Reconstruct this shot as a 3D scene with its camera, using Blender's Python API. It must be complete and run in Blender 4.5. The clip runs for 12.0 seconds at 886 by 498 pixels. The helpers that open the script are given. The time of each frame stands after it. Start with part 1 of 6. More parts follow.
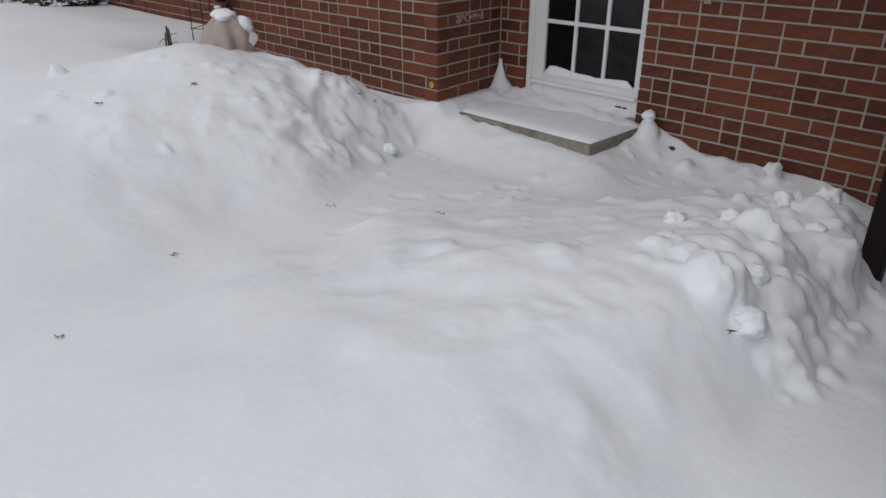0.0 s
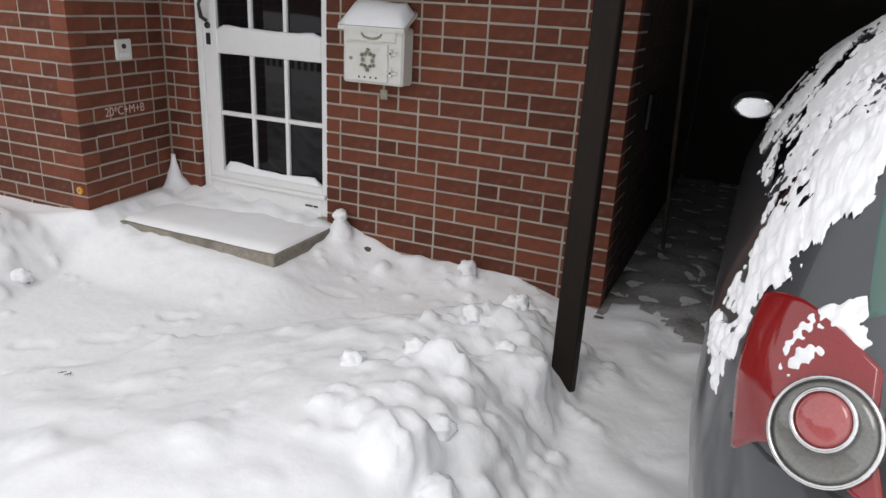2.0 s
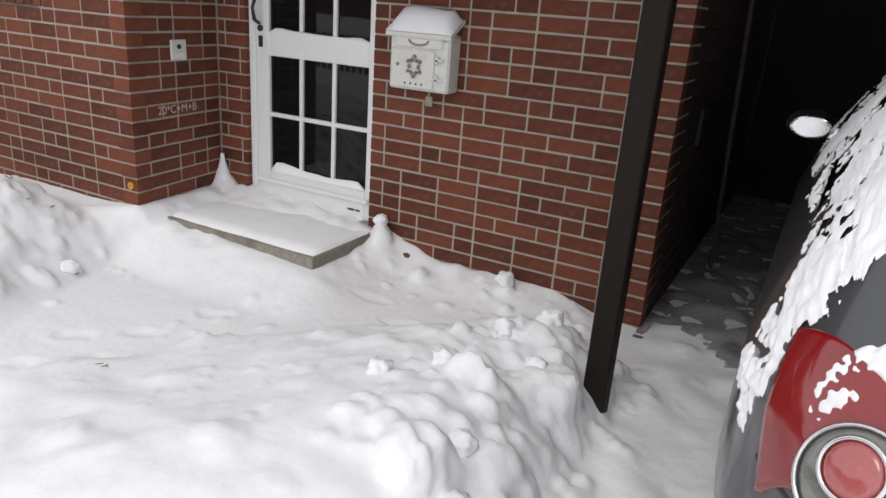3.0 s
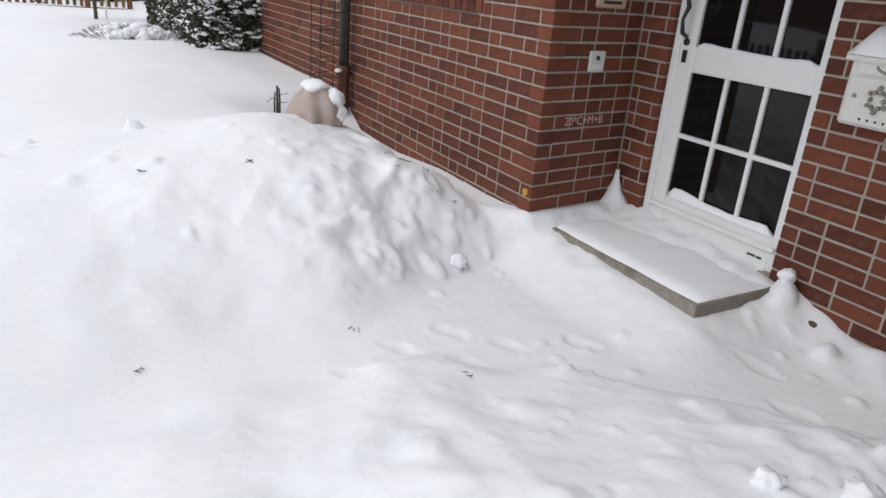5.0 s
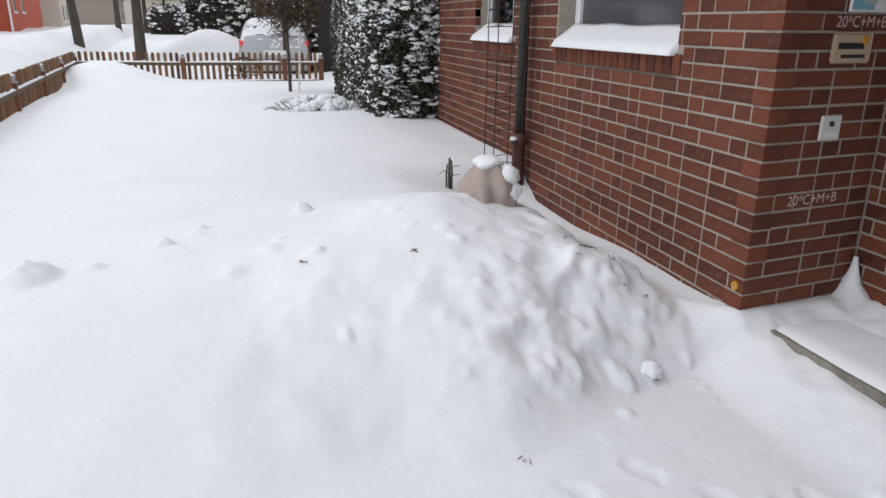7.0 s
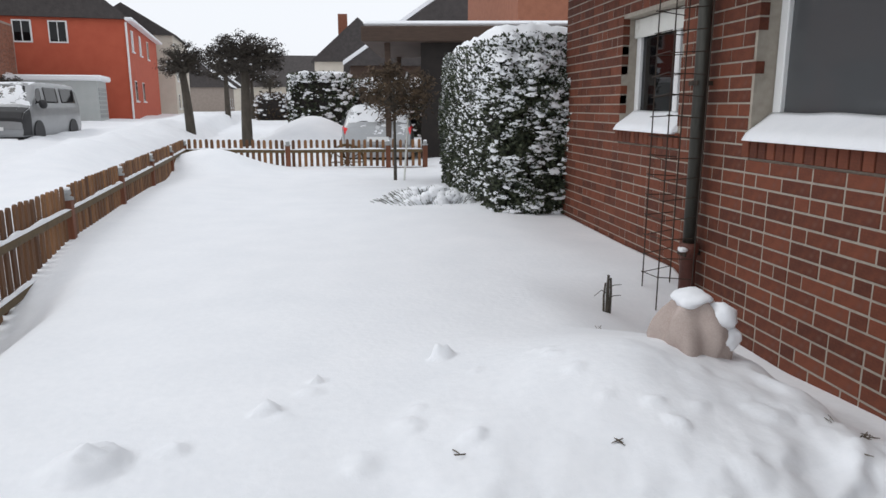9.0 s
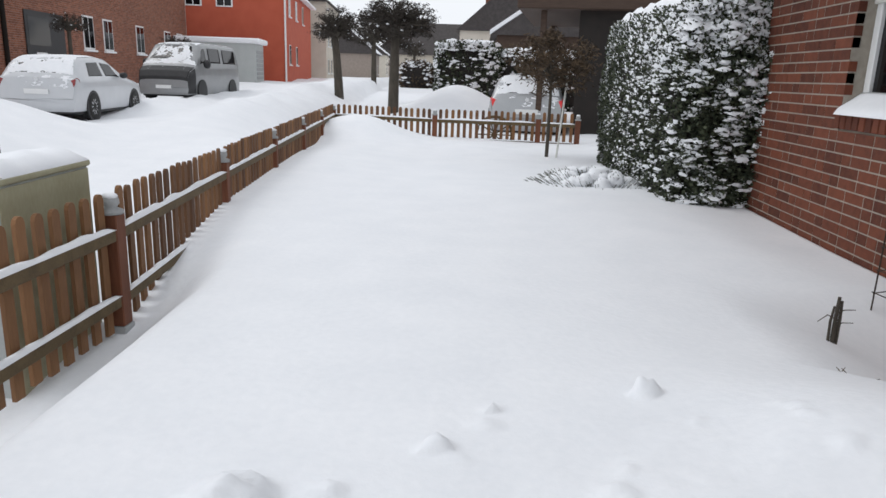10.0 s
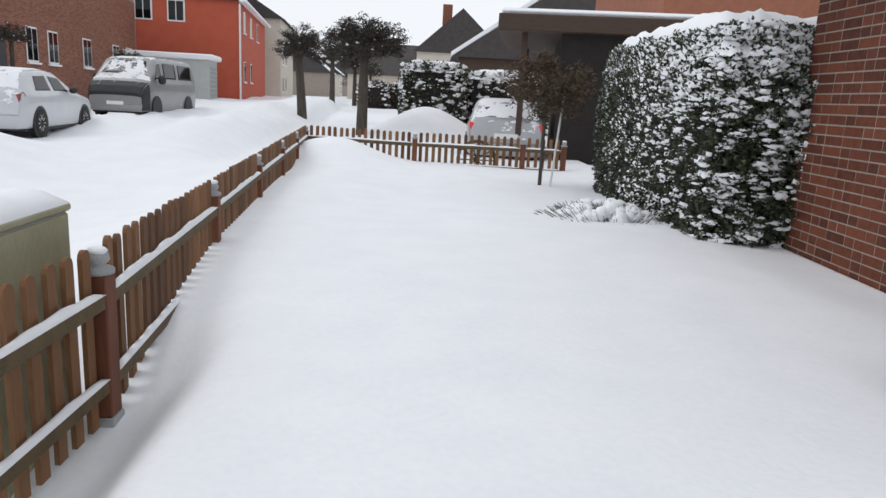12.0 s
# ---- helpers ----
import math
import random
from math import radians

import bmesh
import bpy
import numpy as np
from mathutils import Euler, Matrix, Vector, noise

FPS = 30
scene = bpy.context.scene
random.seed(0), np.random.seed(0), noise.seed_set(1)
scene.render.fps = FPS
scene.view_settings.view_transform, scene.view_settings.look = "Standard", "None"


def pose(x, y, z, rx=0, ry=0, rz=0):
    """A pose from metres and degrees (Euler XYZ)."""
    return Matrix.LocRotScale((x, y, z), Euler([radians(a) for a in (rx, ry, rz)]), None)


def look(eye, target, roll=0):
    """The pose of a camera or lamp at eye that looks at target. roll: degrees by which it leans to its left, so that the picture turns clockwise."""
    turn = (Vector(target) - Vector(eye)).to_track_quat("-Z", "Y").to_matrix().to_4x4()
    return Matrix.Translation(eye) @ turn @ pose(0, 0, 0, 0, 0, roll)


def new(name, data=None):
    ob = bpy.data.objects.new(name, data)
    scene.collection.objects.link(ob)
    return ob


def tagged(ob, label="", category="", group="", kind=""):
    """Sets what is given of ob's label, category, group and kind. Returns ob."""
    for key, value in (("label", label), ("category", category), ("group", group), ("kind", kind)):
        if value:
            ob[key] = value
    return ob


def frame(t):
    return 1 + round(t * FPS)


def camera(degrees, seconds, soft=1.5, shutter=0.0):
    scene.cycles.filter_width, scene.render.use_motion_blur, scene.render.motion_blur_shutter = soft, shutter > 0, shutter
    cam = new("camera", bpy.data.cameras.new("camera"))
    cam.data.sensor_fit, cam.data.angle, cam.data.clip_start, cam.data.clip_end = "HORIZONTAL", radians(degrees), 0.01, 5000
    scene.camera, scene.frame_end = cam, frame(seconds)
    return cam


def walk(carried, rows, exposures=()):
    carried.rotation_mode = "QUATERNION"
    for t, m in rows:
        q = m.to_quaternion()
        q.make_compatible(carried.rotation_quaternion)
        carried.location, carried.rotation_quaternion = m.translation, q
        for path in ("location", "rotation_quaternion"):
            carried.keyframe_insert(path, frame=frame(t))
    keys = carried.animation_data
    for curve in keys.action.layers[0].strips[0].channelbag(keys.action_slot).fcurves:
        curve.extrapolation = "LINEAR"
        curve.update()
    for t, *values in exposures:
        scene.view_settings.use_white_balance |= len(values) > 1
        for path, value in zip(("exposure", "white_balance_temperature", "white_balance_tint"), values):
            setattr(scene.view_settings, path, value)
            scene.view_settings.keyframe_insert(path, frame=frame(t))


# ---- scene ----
cam = camera(65.2, 12.0)
PATH = [
    (0, (-3.378, -3.532, 1.348), (-2.119, -2.238, 0.487), 0.1),
    (0.5, (-3.125, -3.55, 1.354), (-1.695, -2.397, 0.564), 1.2),
    (1, (-2.933, -3.51, 1.344), (-1.377, -2.565, 0.515), 1.6),
    (1.5, (-2.757, -3.409, 1.378), (-1.058, -2.69, 0.607), 3.4),
    (2, (-2.696, -3.436, 1.417), (-0.968, -2.682, 0.749), 3.1),
    (2.5, (-2.675, -3.479, 1.417), (-0.952, -2.736, 0.723), 2.7),
    (2.7, (-2.667, -3.488, 1.421), (-0.96, -2.693, 0.747), 3.1),
    (4.3, (-2.446, -3.287, 1.453), (-1.113, -2.013, 0.678), 6.6),
    (4.5, (-2.463, -3.274, 1.442), (-1.231, -1.896, 0.677), 6.6),
    (5, (-2.476, -3.179, 1.469), (-1.523, -1.581, 0.734), 4.7),
    (5.5, (-2.464, -3.026, 1.512), (-1.513, -1.394, 0.853), 2.7),
    (6, (-2.399, -2.893, 1.526), (-1.632, -1.147, 0.923), 0.4),
    (6.5, (-2.304, -2.798, 1.503), (-1.728, -0.972, 0.926), 3.3),
    (6.7, (-2.282, -2.767, 1.512), (-1.74, -0.947, 0.885), 1.7),
    (8.3, (-2.275, -1.995, 1.535), (-1.819, -0.111, 1.039), -1.1),
    (8.5, (-2.3, -1.881, 1.572), (-1.903, 0.008, 1.048), -0.3),
    (9, (-2.444, -1.578, 1.567), (-2.165, 0.361, 1.164), -0.1),
    (9.5, (-2.572, -1.3, 1.562), (-2.378, 0.609, 0.997), 1.7),
    (10, (-2.672, -0.971, 1.547), (-2.759, 0.967, 1.062), 1.9),
    (10.5, (-2.84, -0.731, 1.529), (-3.09, 1.184, 1.012), 2.6),
    (11, (-3.007, -0.543, 1.555), (-3.219, 1.38, 1.047), -0.1),
    (11.5, (-3.18, -0.324, 1.523), (-3.373, 1.623, 1.105), 1.4),
    (12, (-3.271, -0.225, 1.55), (-3.218, 1.729, 1.126), 3.0),
]
EXPOSURES = [(0.0, -0.10, 6400, 12), (0.5, 0.17, 6500, 12), (1.0, 0.34, 6550, 11), (1.6, 0.52, 6600, 11), (2.7, 0.60, 6650, 12), (4.4, 0.58, 6550, 12), (5.5, 0.46, 6400, 11), (6.5, 0.43, 6350, 11), (8.5, 0.30, 6350, 10), (12.0, 0.28, 6350, 10)]
walk(cam, [(t, look(eye, target, roll)) for t, eye, target, roll in PATH], EXPOSURES)

# ---- world and light: an overcast winter day ----
world = bpy.data.worlds.new("overcast_sky")
scene.world = world
world.use_nodes = True
wn, wl = world.node_tree.nodes, world.node_tree.links
wn.clear()
sky = wn.new("ShaderNodeTexSky")
sky.sky_type = "NISHITA"
sky.sun_disc = False
sky.sun_elevation = radians(38)
sky.sun_rotation = radians(250)
grey = wn.new("ShaderNodeHueSaturation")
grey.inputs["Saturation"].default_value = 0.12
cloud = wn.new("ShaderNodeMix")
cloud.data_type = "RGBA"
cloud.inputs["Factor"].default_value = 0.72
cloud.inputs["B"].default_value = (7.2, 7.35, 7.6, 1)
back = wn.new("ShaderNodeBackground")
back.inputs["Strength"].default_value = 0.115
wout = wn.new("ShaderNodeOutputWorld")
wl.new(sky.outputs["Color"], grey.inputs["Color"])
wl.new(grey.outputs["Color"], cloud.inputs["A"])
wl.new(cloud.outputs["Result"], back.inputs["Color"])
wl.new(back.outputs["Background"], wout.inputs["Surface"])
sun = new("sun", bpy.data.lights.new("sun", "SUN"))
sun.data.energy = 0.45
sun.data.angle = radians(25)
sun.data.color = (1.0, 0.97, 0.93)
sun.matrix_world = look((-16, 2, 26), (0, 0, 0))


# ---- materials ----
def ramp_node(nodes, stops):
    r = nodes.new("ShaderNodeValToRGB")
    while len(r.color_ramp.elements) < len(stops):
        r.color_ramp.elements.new(0.5)
    for e, (p, c) in zip(r.color_ramp.elements, stops):
        e.position = p
        e.color = (*c, 1)
    return r


def surface(name, dark, light, scale=6.0, rough=0.7, metal=0.0, bump=0.2, fine=60.0, bump_scale=None, per_object=0.0,
            per_island=0.0, coat=0.0, stretch=(1, 1, 1), stain=None, stain_scale=1.5, stain_range=(0.55, 0.75), relief=0.01, spec=0.5):
    """A procedural surface: two scales of noise between two colours, fine relief, optional stains."""
    m = bpy.data.materials.new(name)
    m.use_nodes = True
    n, l = m.node_tree.nodes, m.node_tree.links
    p = n["Principled BSDF"]
    tc = n.new("ShaderNodeTexCoord")
    mp = n.new("ShaderNodeMapping")
    mp.inputs["Scale"].default_value = stretch
    l.new(tc.outputs["Object"], mp.inputs["Vector"])
    a = n.new("ShaderNodeTexNoise")
    a.inputs["Scale"].default_value = scale
    a.inputs["Detail"].default_value = 6
    b = n.new("ShaderNodeTexNoise")
    b.inputs["Scale"].default_value = fine
    b.inputs["Detail"].default_value = 4
    l.new(mp.outputs["Vector"], a.inputs["Vector"])
    l.new(mp.outputs["Vector"], b.inputs["Vector"])
    mix = n.new("ShaderNodeMath")
    mix.operation = "MULTIPLY_ADD"
    mix.inputs[1].default_value = 0.4
    l.new(b.outputs["Fac"], mix.inputs[0])
    sub = n.new("ShaderNodeMath")
    sub.operation = "MULTIPLY"
    sub.inputs[1].default_value = 0.6
    l.new(a.outputs["Fac"], sub.inputs[0])
    l.new(sub.outputs[0], mix.inputs[2])
    value = mix.outputs[0]
    for amount, kind, out in ((per_object, "ShaderNodeObjectInfo", "Random"), (per_island, "ShaderNodeNewGeometry", "Random Per Island")):
        if amount:
            info = n.new(kind)
            add = n.new("ShaderNodeMath")
            add.operation = "MULTIPLY_ADD"
            add.inputs[1].default_value = amount
            l.new(info.outputs[out], add.inputs[0])
            off = n.new("ShaderNodeMath")
            off.operation = "SUBTRACT"
            off.inputs[1].default_value = amount / 2
            l.new(value, off.inputs[0])
            l.new(off.outputs[0], add.inputs[2])
            value = add.outputs[0]
    r = ramp_node(n, [(0.25, dark), (0.75, light)])
    l.new(value, r.inputs["Fac"])
    colour = r.outputs["Color"]
    if stain:
        s = n.new("ShaderNodeTexNoise")
        s.inputs["Scale"].default_value = stain_scale
        s.inputs["Detail"].default_value = 7
        l.new(tc.outputs["Object"], s.inputs["Vector"])
        sr = ramp_node(n, [(stain_range[0], (0, 0, 0)), (stain_range[1], (1, 1, 1))])
        l.new(s.outputs["Fac"], sr.inputs["Fac"])
        sm = n.new("ShaderNodeMix")
        sm.data_type = "RGBA"
        sm.inputs["B"].default_value = (*stain, 1)
        l.new(sr.outputs["Color"], sm.inputs["Factor"])
        l.new(colour, sm.inputs["A"])
        colour = sm.outputs["Result"]
    l.new(colour, p.inputs["Base Color"])
    p.inputs["Roughness"].default_value = rough
    p.inputs["Metallic"].default_value = metal
    p.inputs["Coat Weight"].default_value = coat
    p.inputs["Specular IOR Level"].default_value = spec
    if bump:
        bp = n.new("ShaderNodeBump")
        bp.inputs["Strength"].default_value = bump
        bp.inputs["Distance"].default_value = relief
        l.new(mix.outputs[0], bp.inputs["Height"])
        l.new(bp.outputs["Normal"], p.inputs["Normal"])
    return m


def glass_sheet(name, tint=(0.006, 0.006, 0.007), rough=0.03):
    m = bpy.data.materials.new(name)
    m.use_nodes = True
    p = m.node_tree.nodes["Principled BSDF"]
    p.inputs["Base Color"].default_value = (*tint, 1)
    p.inputs["Roughness"].default_value = rough
    p.inputs["IOR"].default_value = 1.52
    p.inputs["Specular IOR Level"].default_value = 0.3
    return m


M_snow = surface("snow", (0.80, 0.82, 0.85), (0.90, 0.91, 0.93), scale=2.2, rough=0.75, bump=0.35, fine=26, relief=0.02, spec=0.25)
M_slush = surface("trodden_slush", (0.22, 0.215, 0.21), (0.46, 0.45, 0.45), scale=5, rough=0.7, bump=0.5, fine=40, relief=0.02, stain=(0.06, 0.05, 0.04), stain_scale=3)
M_snow_cap = surface("snow_cap", (0.82, 0.84, 0.87), (0.91, 0.92, 0.94), scale=9, rough=0.75, bump=0.3, fine=90, relief=0.008, spec=0.25)
M_brick = surface("red_brick", (0.070, 0.0175, 0.008), (0.176, 0.049, 0.0225), scale=14, rough=0.85, bump=0.5, fine=120, per_object=0.40, relief=0.004, stretch=(1, 1, 1), stain=(0.15, 0.062, 0.044), stain_scale=9, stain_range=(0.62, 0.85))
M_brick_far = surface("red_brick_joined", (0.070, 0.0175, 0.008), (0.176, 0.049, 0.0225), scale=14, rough=0.85, bump=0.5, fine=120, per_island=0.40, relief=0.004, stain=(0.15, 0.062, 0.044), stain_scale=9, stain_range=(0.62, 0.85))
# the carport's shade is put into these darker brick and mortar colours
M_brick_shade = surface("carport_shade_brick", (0.016, 0.007, 0.005), (0.04, 0.016, 0.011), scale=14, rough=0.9, bump=0.5, fine=120, per_object=0.4, per_island=0.3, relief=0.004)
M_mortar_shade = surface("carport_shade_mortar", (0.02, 0.016, 0.013), (0.045, 0.036, 0.03), scale=20, rough=0.95, bump=0.5, fine=200, relief=0.003)
M_mortar = surface("mortar", (0.26, 0.23, 0.19), (0.42, 0.38, 0.32), scale=20, rough=0.95, bump=0.6, fine=200, relief=0.003)
M_white = surface("white_paint", (0.74, 0.75, 0.75), (0.82, 0.82, 0.81), scale=4, rough=0.35, bump=0.05, fine=50)
M_glass = glass_sheet("window_glass")
M_glass_grey = glass_sheet("curtained_glass", (0.085, 0.088, 0.092), 0.05)
M_slab = surface("exposed_aggregate_slab", (0.16, 0.145, 0.12), (0.36, 0.33, 0.28), scale=40, rough=0.9, bump=0.6, fine=160, relief=0.004, stain=(0.11, 0.10, 0.08), stain_scale=5)
M_post = surface("brown_painted_post", (0.008, 0.006, 0.005), (0.020, 0.014, 0.011), scale=5, spec=0.2, rough=0.75, bump=0.15, fine=80, stretch=(1, 1, 0.2))
# near-black for dark timber, also for shade painted as colour
M_dark = surface("dark_timber_and_shade", (0.008, 0.006, 0.005), (0.022, 0.016, 0.013), scale=5, rough=0.8, bump=0.3, fine=60)
M_fascia = surface("brown_fascia_board", (0.035, 0.02, 0.013), (0.085, 0.05, 0.033), scale=4, rough=0.7, bump=0.3, fine=40, stretch=(1, 1, 8))
M_wood = surface("stained_fence_wood", (0.085, 0.036, 0.014), (0.24, 0.115, 0.045), scale=9, rough=0.75, bump=0.4, fine=90, per_object=0.5, stretch=(1, 1, 0.12), relief=0.004, stain=(0.05, 0.035, 0.02), stain_scale=4)
M_wood_post = surface("red_brown_fence_post", (0.09, 0.028, 0.012), (0.20, 0.068, 0.03), scale=9, rough=0.7, bump=0.4, fine=90, per_object=0.3, stretch=(1, 1, 0.12), relief=0.004)
M_wood_rail = surface("weathered_rail_wood", (0.06, 0.04, 0.018), (0.16, 0.11, 0.05), scale=9, rough=0.8, bump=0.4, fine=90, stretch=(1, 0.2, 1))
M_concrete = surface("concrete", (0.28, 0.29, 0.29), (0.42, 0.43, 0.43), scale=12, rough=0.9, bump=0.4, fine=110)
M_cabinet = surface("grey_cabinet_plastic", (0.40, 0.43, 0.42), (0.50, 0.52, 0.51), scale=2, rough=0.6, bump=0.1, fine=60)
M_cabinet_mossy = surface("algae_stained_cabinet_side", (0.27, 0.25, 0.15), (0.40, 0.38, 0.26), scale=3, rough=0.75, bump=0.15, fine=60, stain=(0.09, 0.085, 0.05), stain_scale=2.2, stain_range=(0.6, 0.85), stretch=(1, 1, 0.4))
M_bark = surface("bark", (0.035, 0.03, 0.024), (0.11, 0.095, 0.075), scale=8, rough=0.95, bump=0.8, fine=50, stretch=(1, 1, 0.3), relief=0.02)
M_bark_green = surface("young_bark", (0.09, 0.085, 0.045), (0.19, 0.18, 0.11), scale=8, rough=0.9, bump=0.5, fine=50)
M_leaf = surface("hedge_leaf", (0.014, 0.022, 0.011), (0.075, 0.088, 0.048), scale=6, rough=0.7, bump=0, per_island=0.6)
M_leaf_brown = surface("withered_leaf", (0.035, 0.022, 0.012), (0.10, 0.065, 0.035), scale=6, rough=0.8, bump=0, per_island=0.6)
M_twig = surface("twig", (0.03, 0.022, 0.016), (0.09, 0.07, 0.055), scale=9, rough=0.9, bump=0.3)
M_twig_dark = surface("dark_wet_twig", (0.016, 0.013, 0.010), (0.055, 0.045, 0.036), scale=9, rough=0.9, bump=0, per_island=0.4)
M_stem = surface("dry_lavender_stem", (0.08, 0.085, 0.07), (0.22, 0.22, 0.19), scale=9, rough=0.9, bump=0)
M_fleece = surface("beige_fleece_cover", (0.34, 0.27, 0.24), (0.52, 0.44, 0.40), scale=10, rough=0.95, bump=0.5, fine=140, relief=0.006)
M_pipe = surface("zinc_downpipe", (0.035, 0.035, 0.03), (0.09, 0.088, 0.075), scale=6, rough=0.5, metal=0.5, bump=0.15, stretch=(1, 1, 0.15))
M_pipe_red = surface("brown_standpipe", (0.06, 0.018, 0.012), (0.14, 0.045, 0.03), scale=6, rough=0.6, bump=0.15)
M_iron = surface("rusty_wire", (0.014, 0.010, 0.008), (0.055, 0.035, 0.022), scale=14, rough=0.8, bump=0.2)
M_grey_car = surface("grey_car_paint", (0.055, 0.059, 0.065), (0.08, 0.084, 0.092), scale=3, rough=0.28, metal=0.35, bump=0.03, fine=300, coat=0.6)
M_silver_car = surface("silver_car_paint", (0.34, 0.35, 0.36), (0.44, 0.45, 0.46), scale=3, rough=0.32, metal=0.4, bump=0.03, coat=0.4)
M_white_car = surface("white_car_paint", (0.50, 0.52, 0.54), (0.60, 0.61, 0.63), scale=3, rough=0.3, bump=0.03, coat=0.5)
M_van = surface("grey_van_paint", (0.24, 0.25, 0.255), (0.33, 0.335, 0.34), scale=3, rough=0.35, metal=0.3, bump=0.03, coat=0.3)
M_plastic = surface("black_plastic", (0.012, 0.012, 0.013), (0.03, 0.03, 0.032), scale=8, rough=0.55, bump=0.1)
M_rubber = surface("tyre_rubber", (0.012, 0.012, 0.012), (0.035, 0.034, 0.033), scale=8, rough=0.9, bump=0.3)
M_red = surface("red_lamp_lens", (0.16, 0.006, 0.008), (0.30, 0.014, 0.016), scale=6, rough=0.12, bump=0.04, fine=200, coat=0.8)
M_red_bright = surface("bright_red_lamp", (0.7, 0.03, 0.03), (0.9, 0.05, 0.05), scale=6, rough=0.2, bump=0)
M_lens = surface("smoked_clear_lens", (0.10, 0.11, 0.10), (0.24, 0.24, 0.23), scale=9, rough=0.1, bump=0.05, fine=200, coat=1.0)
M_red_lens = surface("rosy_lamp_lens", (0.30, 0.06, 0.06), (0.48, 0.12, 0.12), scale=9, rough=0.12, bump=0.05, fine=200, coat=1.0)
M_chrome = surface("chrome", (0.62, 0.63, 0.64), (0.80, 0.80, 0.80), scale=5, rough=0.12, metal=1.0, bump=0.02)
M_teal_glass = glass_sheet("green_tinted_glass", (0.10, 0.17, 0.15), 0.06)
M_mailbox = surface("cream_white_enamel", (0.60, 0.60, 0.56), (0.74, 0.74, 0.70), scale=7, rough=0.4, bump=0.1, stain=(0.42, 0.40, 0.34), stain_scale=7, stain_range=(0.6, 0.8))
M_brassy = surface("tarnished_metal", (0.20, 0.18, 0.13), (0.40, 0.37, 0.30), scale=20, rough=0.5, metal=0.5, bump=0.3)
M_orange = surface("orange_plastic", (0.55, 0.25, 0.02), (0.72, 0.36, 0.04), scale=20, rough=0.5, bump=0.2)
M_plaque = surface("terracotta_plaque", (0.42, 0.30, 0.20), (0.58, 0.44, 0.32), scale=12, rough=0.6, bump=0.2)
M_tile_blue = surface("painted_blue_tile", (0.10, 0.32, 0.42), (0.30, 0.55, 0.66), scale=14, rough=0.3, bump=0.1)
M_black = surface("black_iron", (0.01, 0.01, 0.01), (0.03, 0.03, 0.03), scale=10, rough=0.5, bump=0.1)
M_chalk = surface("chalk", (0.50, 0.34, 0.30), (0.66, 0.52, 0.48), scale=60, rough=0.95, bump=0)
M_wall_far = surface("far_brick_wall", (0.17, 0.062, 0.036), (0.32, 0.13, 0.078), per_island=0.5, scale=5, rough=0.9, bump=0.2, fine=30)
M_mortar_far = surface("far_brick_mortar", (0.26, 0.21, 0.18), (0.36, 0.31, 0.27), scale=3, rough=0.95, bump=0.2)
M_red_house = surface("red_rendered_wall", (0.40, 0.075, 0.04), (0.52, 0.12, 0.065), scale=1.2, rough=0.9, bump=0.15, fine=30)
M_cream = surface("cream_rendered_wall", (0.55, 0.50, 0.42), (0.68, 0.63, 0.55), scale=1.2, rough=0.9, bump=0.15)
M_roof = surface("dark_roof_tiles", (0.035, 0.03, 0.03), (0.085, 0.075, 0.072), scale=3, rough=0.8, bump=0.4, fine=18)
M_soil = surface("wet_debris", (0.05, 0.04, 0.03), (0.16, 0.13, 0.10), scale=20, rough=0.9, bump=0.3)


# ---- mesh helpers ----
def link_mesh(name, bm, material, smooth=False):
    me = bpy.data.meshes.new(name)
    bm.normal_update()
    bm.to_mesh(me)
    bm.free()
    if smooth:
        me.polygons.foreach_set("use_smooth", [True] * len(me.polygons))
    me.materials.append(material)
    return new(name, me)


def part(name, bm, material, parent, label="", smooth=False):
    ob = link_mesh(name, bm, material, smooth)
    ob.parent = parent
    if label:
        ob["label"] = label
    return ob


def thing(name, at, label, category, group="", kind="", turn=0.0):
    ob = new(name)
    ob.empty_display_size = 0.1
    ob.matrix_world = pose(*at, 0, 0, turn)
    return tagged(ob, label, category, group, kind)


def box(bm, lo, hi, bevel=0.0, seg=1):
    r = bmesh.ops.create_cube(bm, size=1.0)
    c = [(a + b) / 2 for a, b in zip(lo, hi)]
    s = [abs(b - a) for a, b in zip(lo, hi)]
    for v in r["verts"]:
        v.co = Vector((v.co.x * s[0] + c[0], v.co.y * s[1] + c[1], v.co.z * s[2] + c[2]))
    if bevel:
        es = list({e for v in r["verts"] for e in v.link_edges})
        bmesh.ops.bevel(bm, geom=es, offset=bevel, segments=seg, affect="EDGES", profile=0.6)
    return r["verts"]


def boxes(*specs, bevel=0.0):
    bm = bmesh.new()
    for lo, hi in specs:
        box(bm, lo, hi, bevel)
    return bm


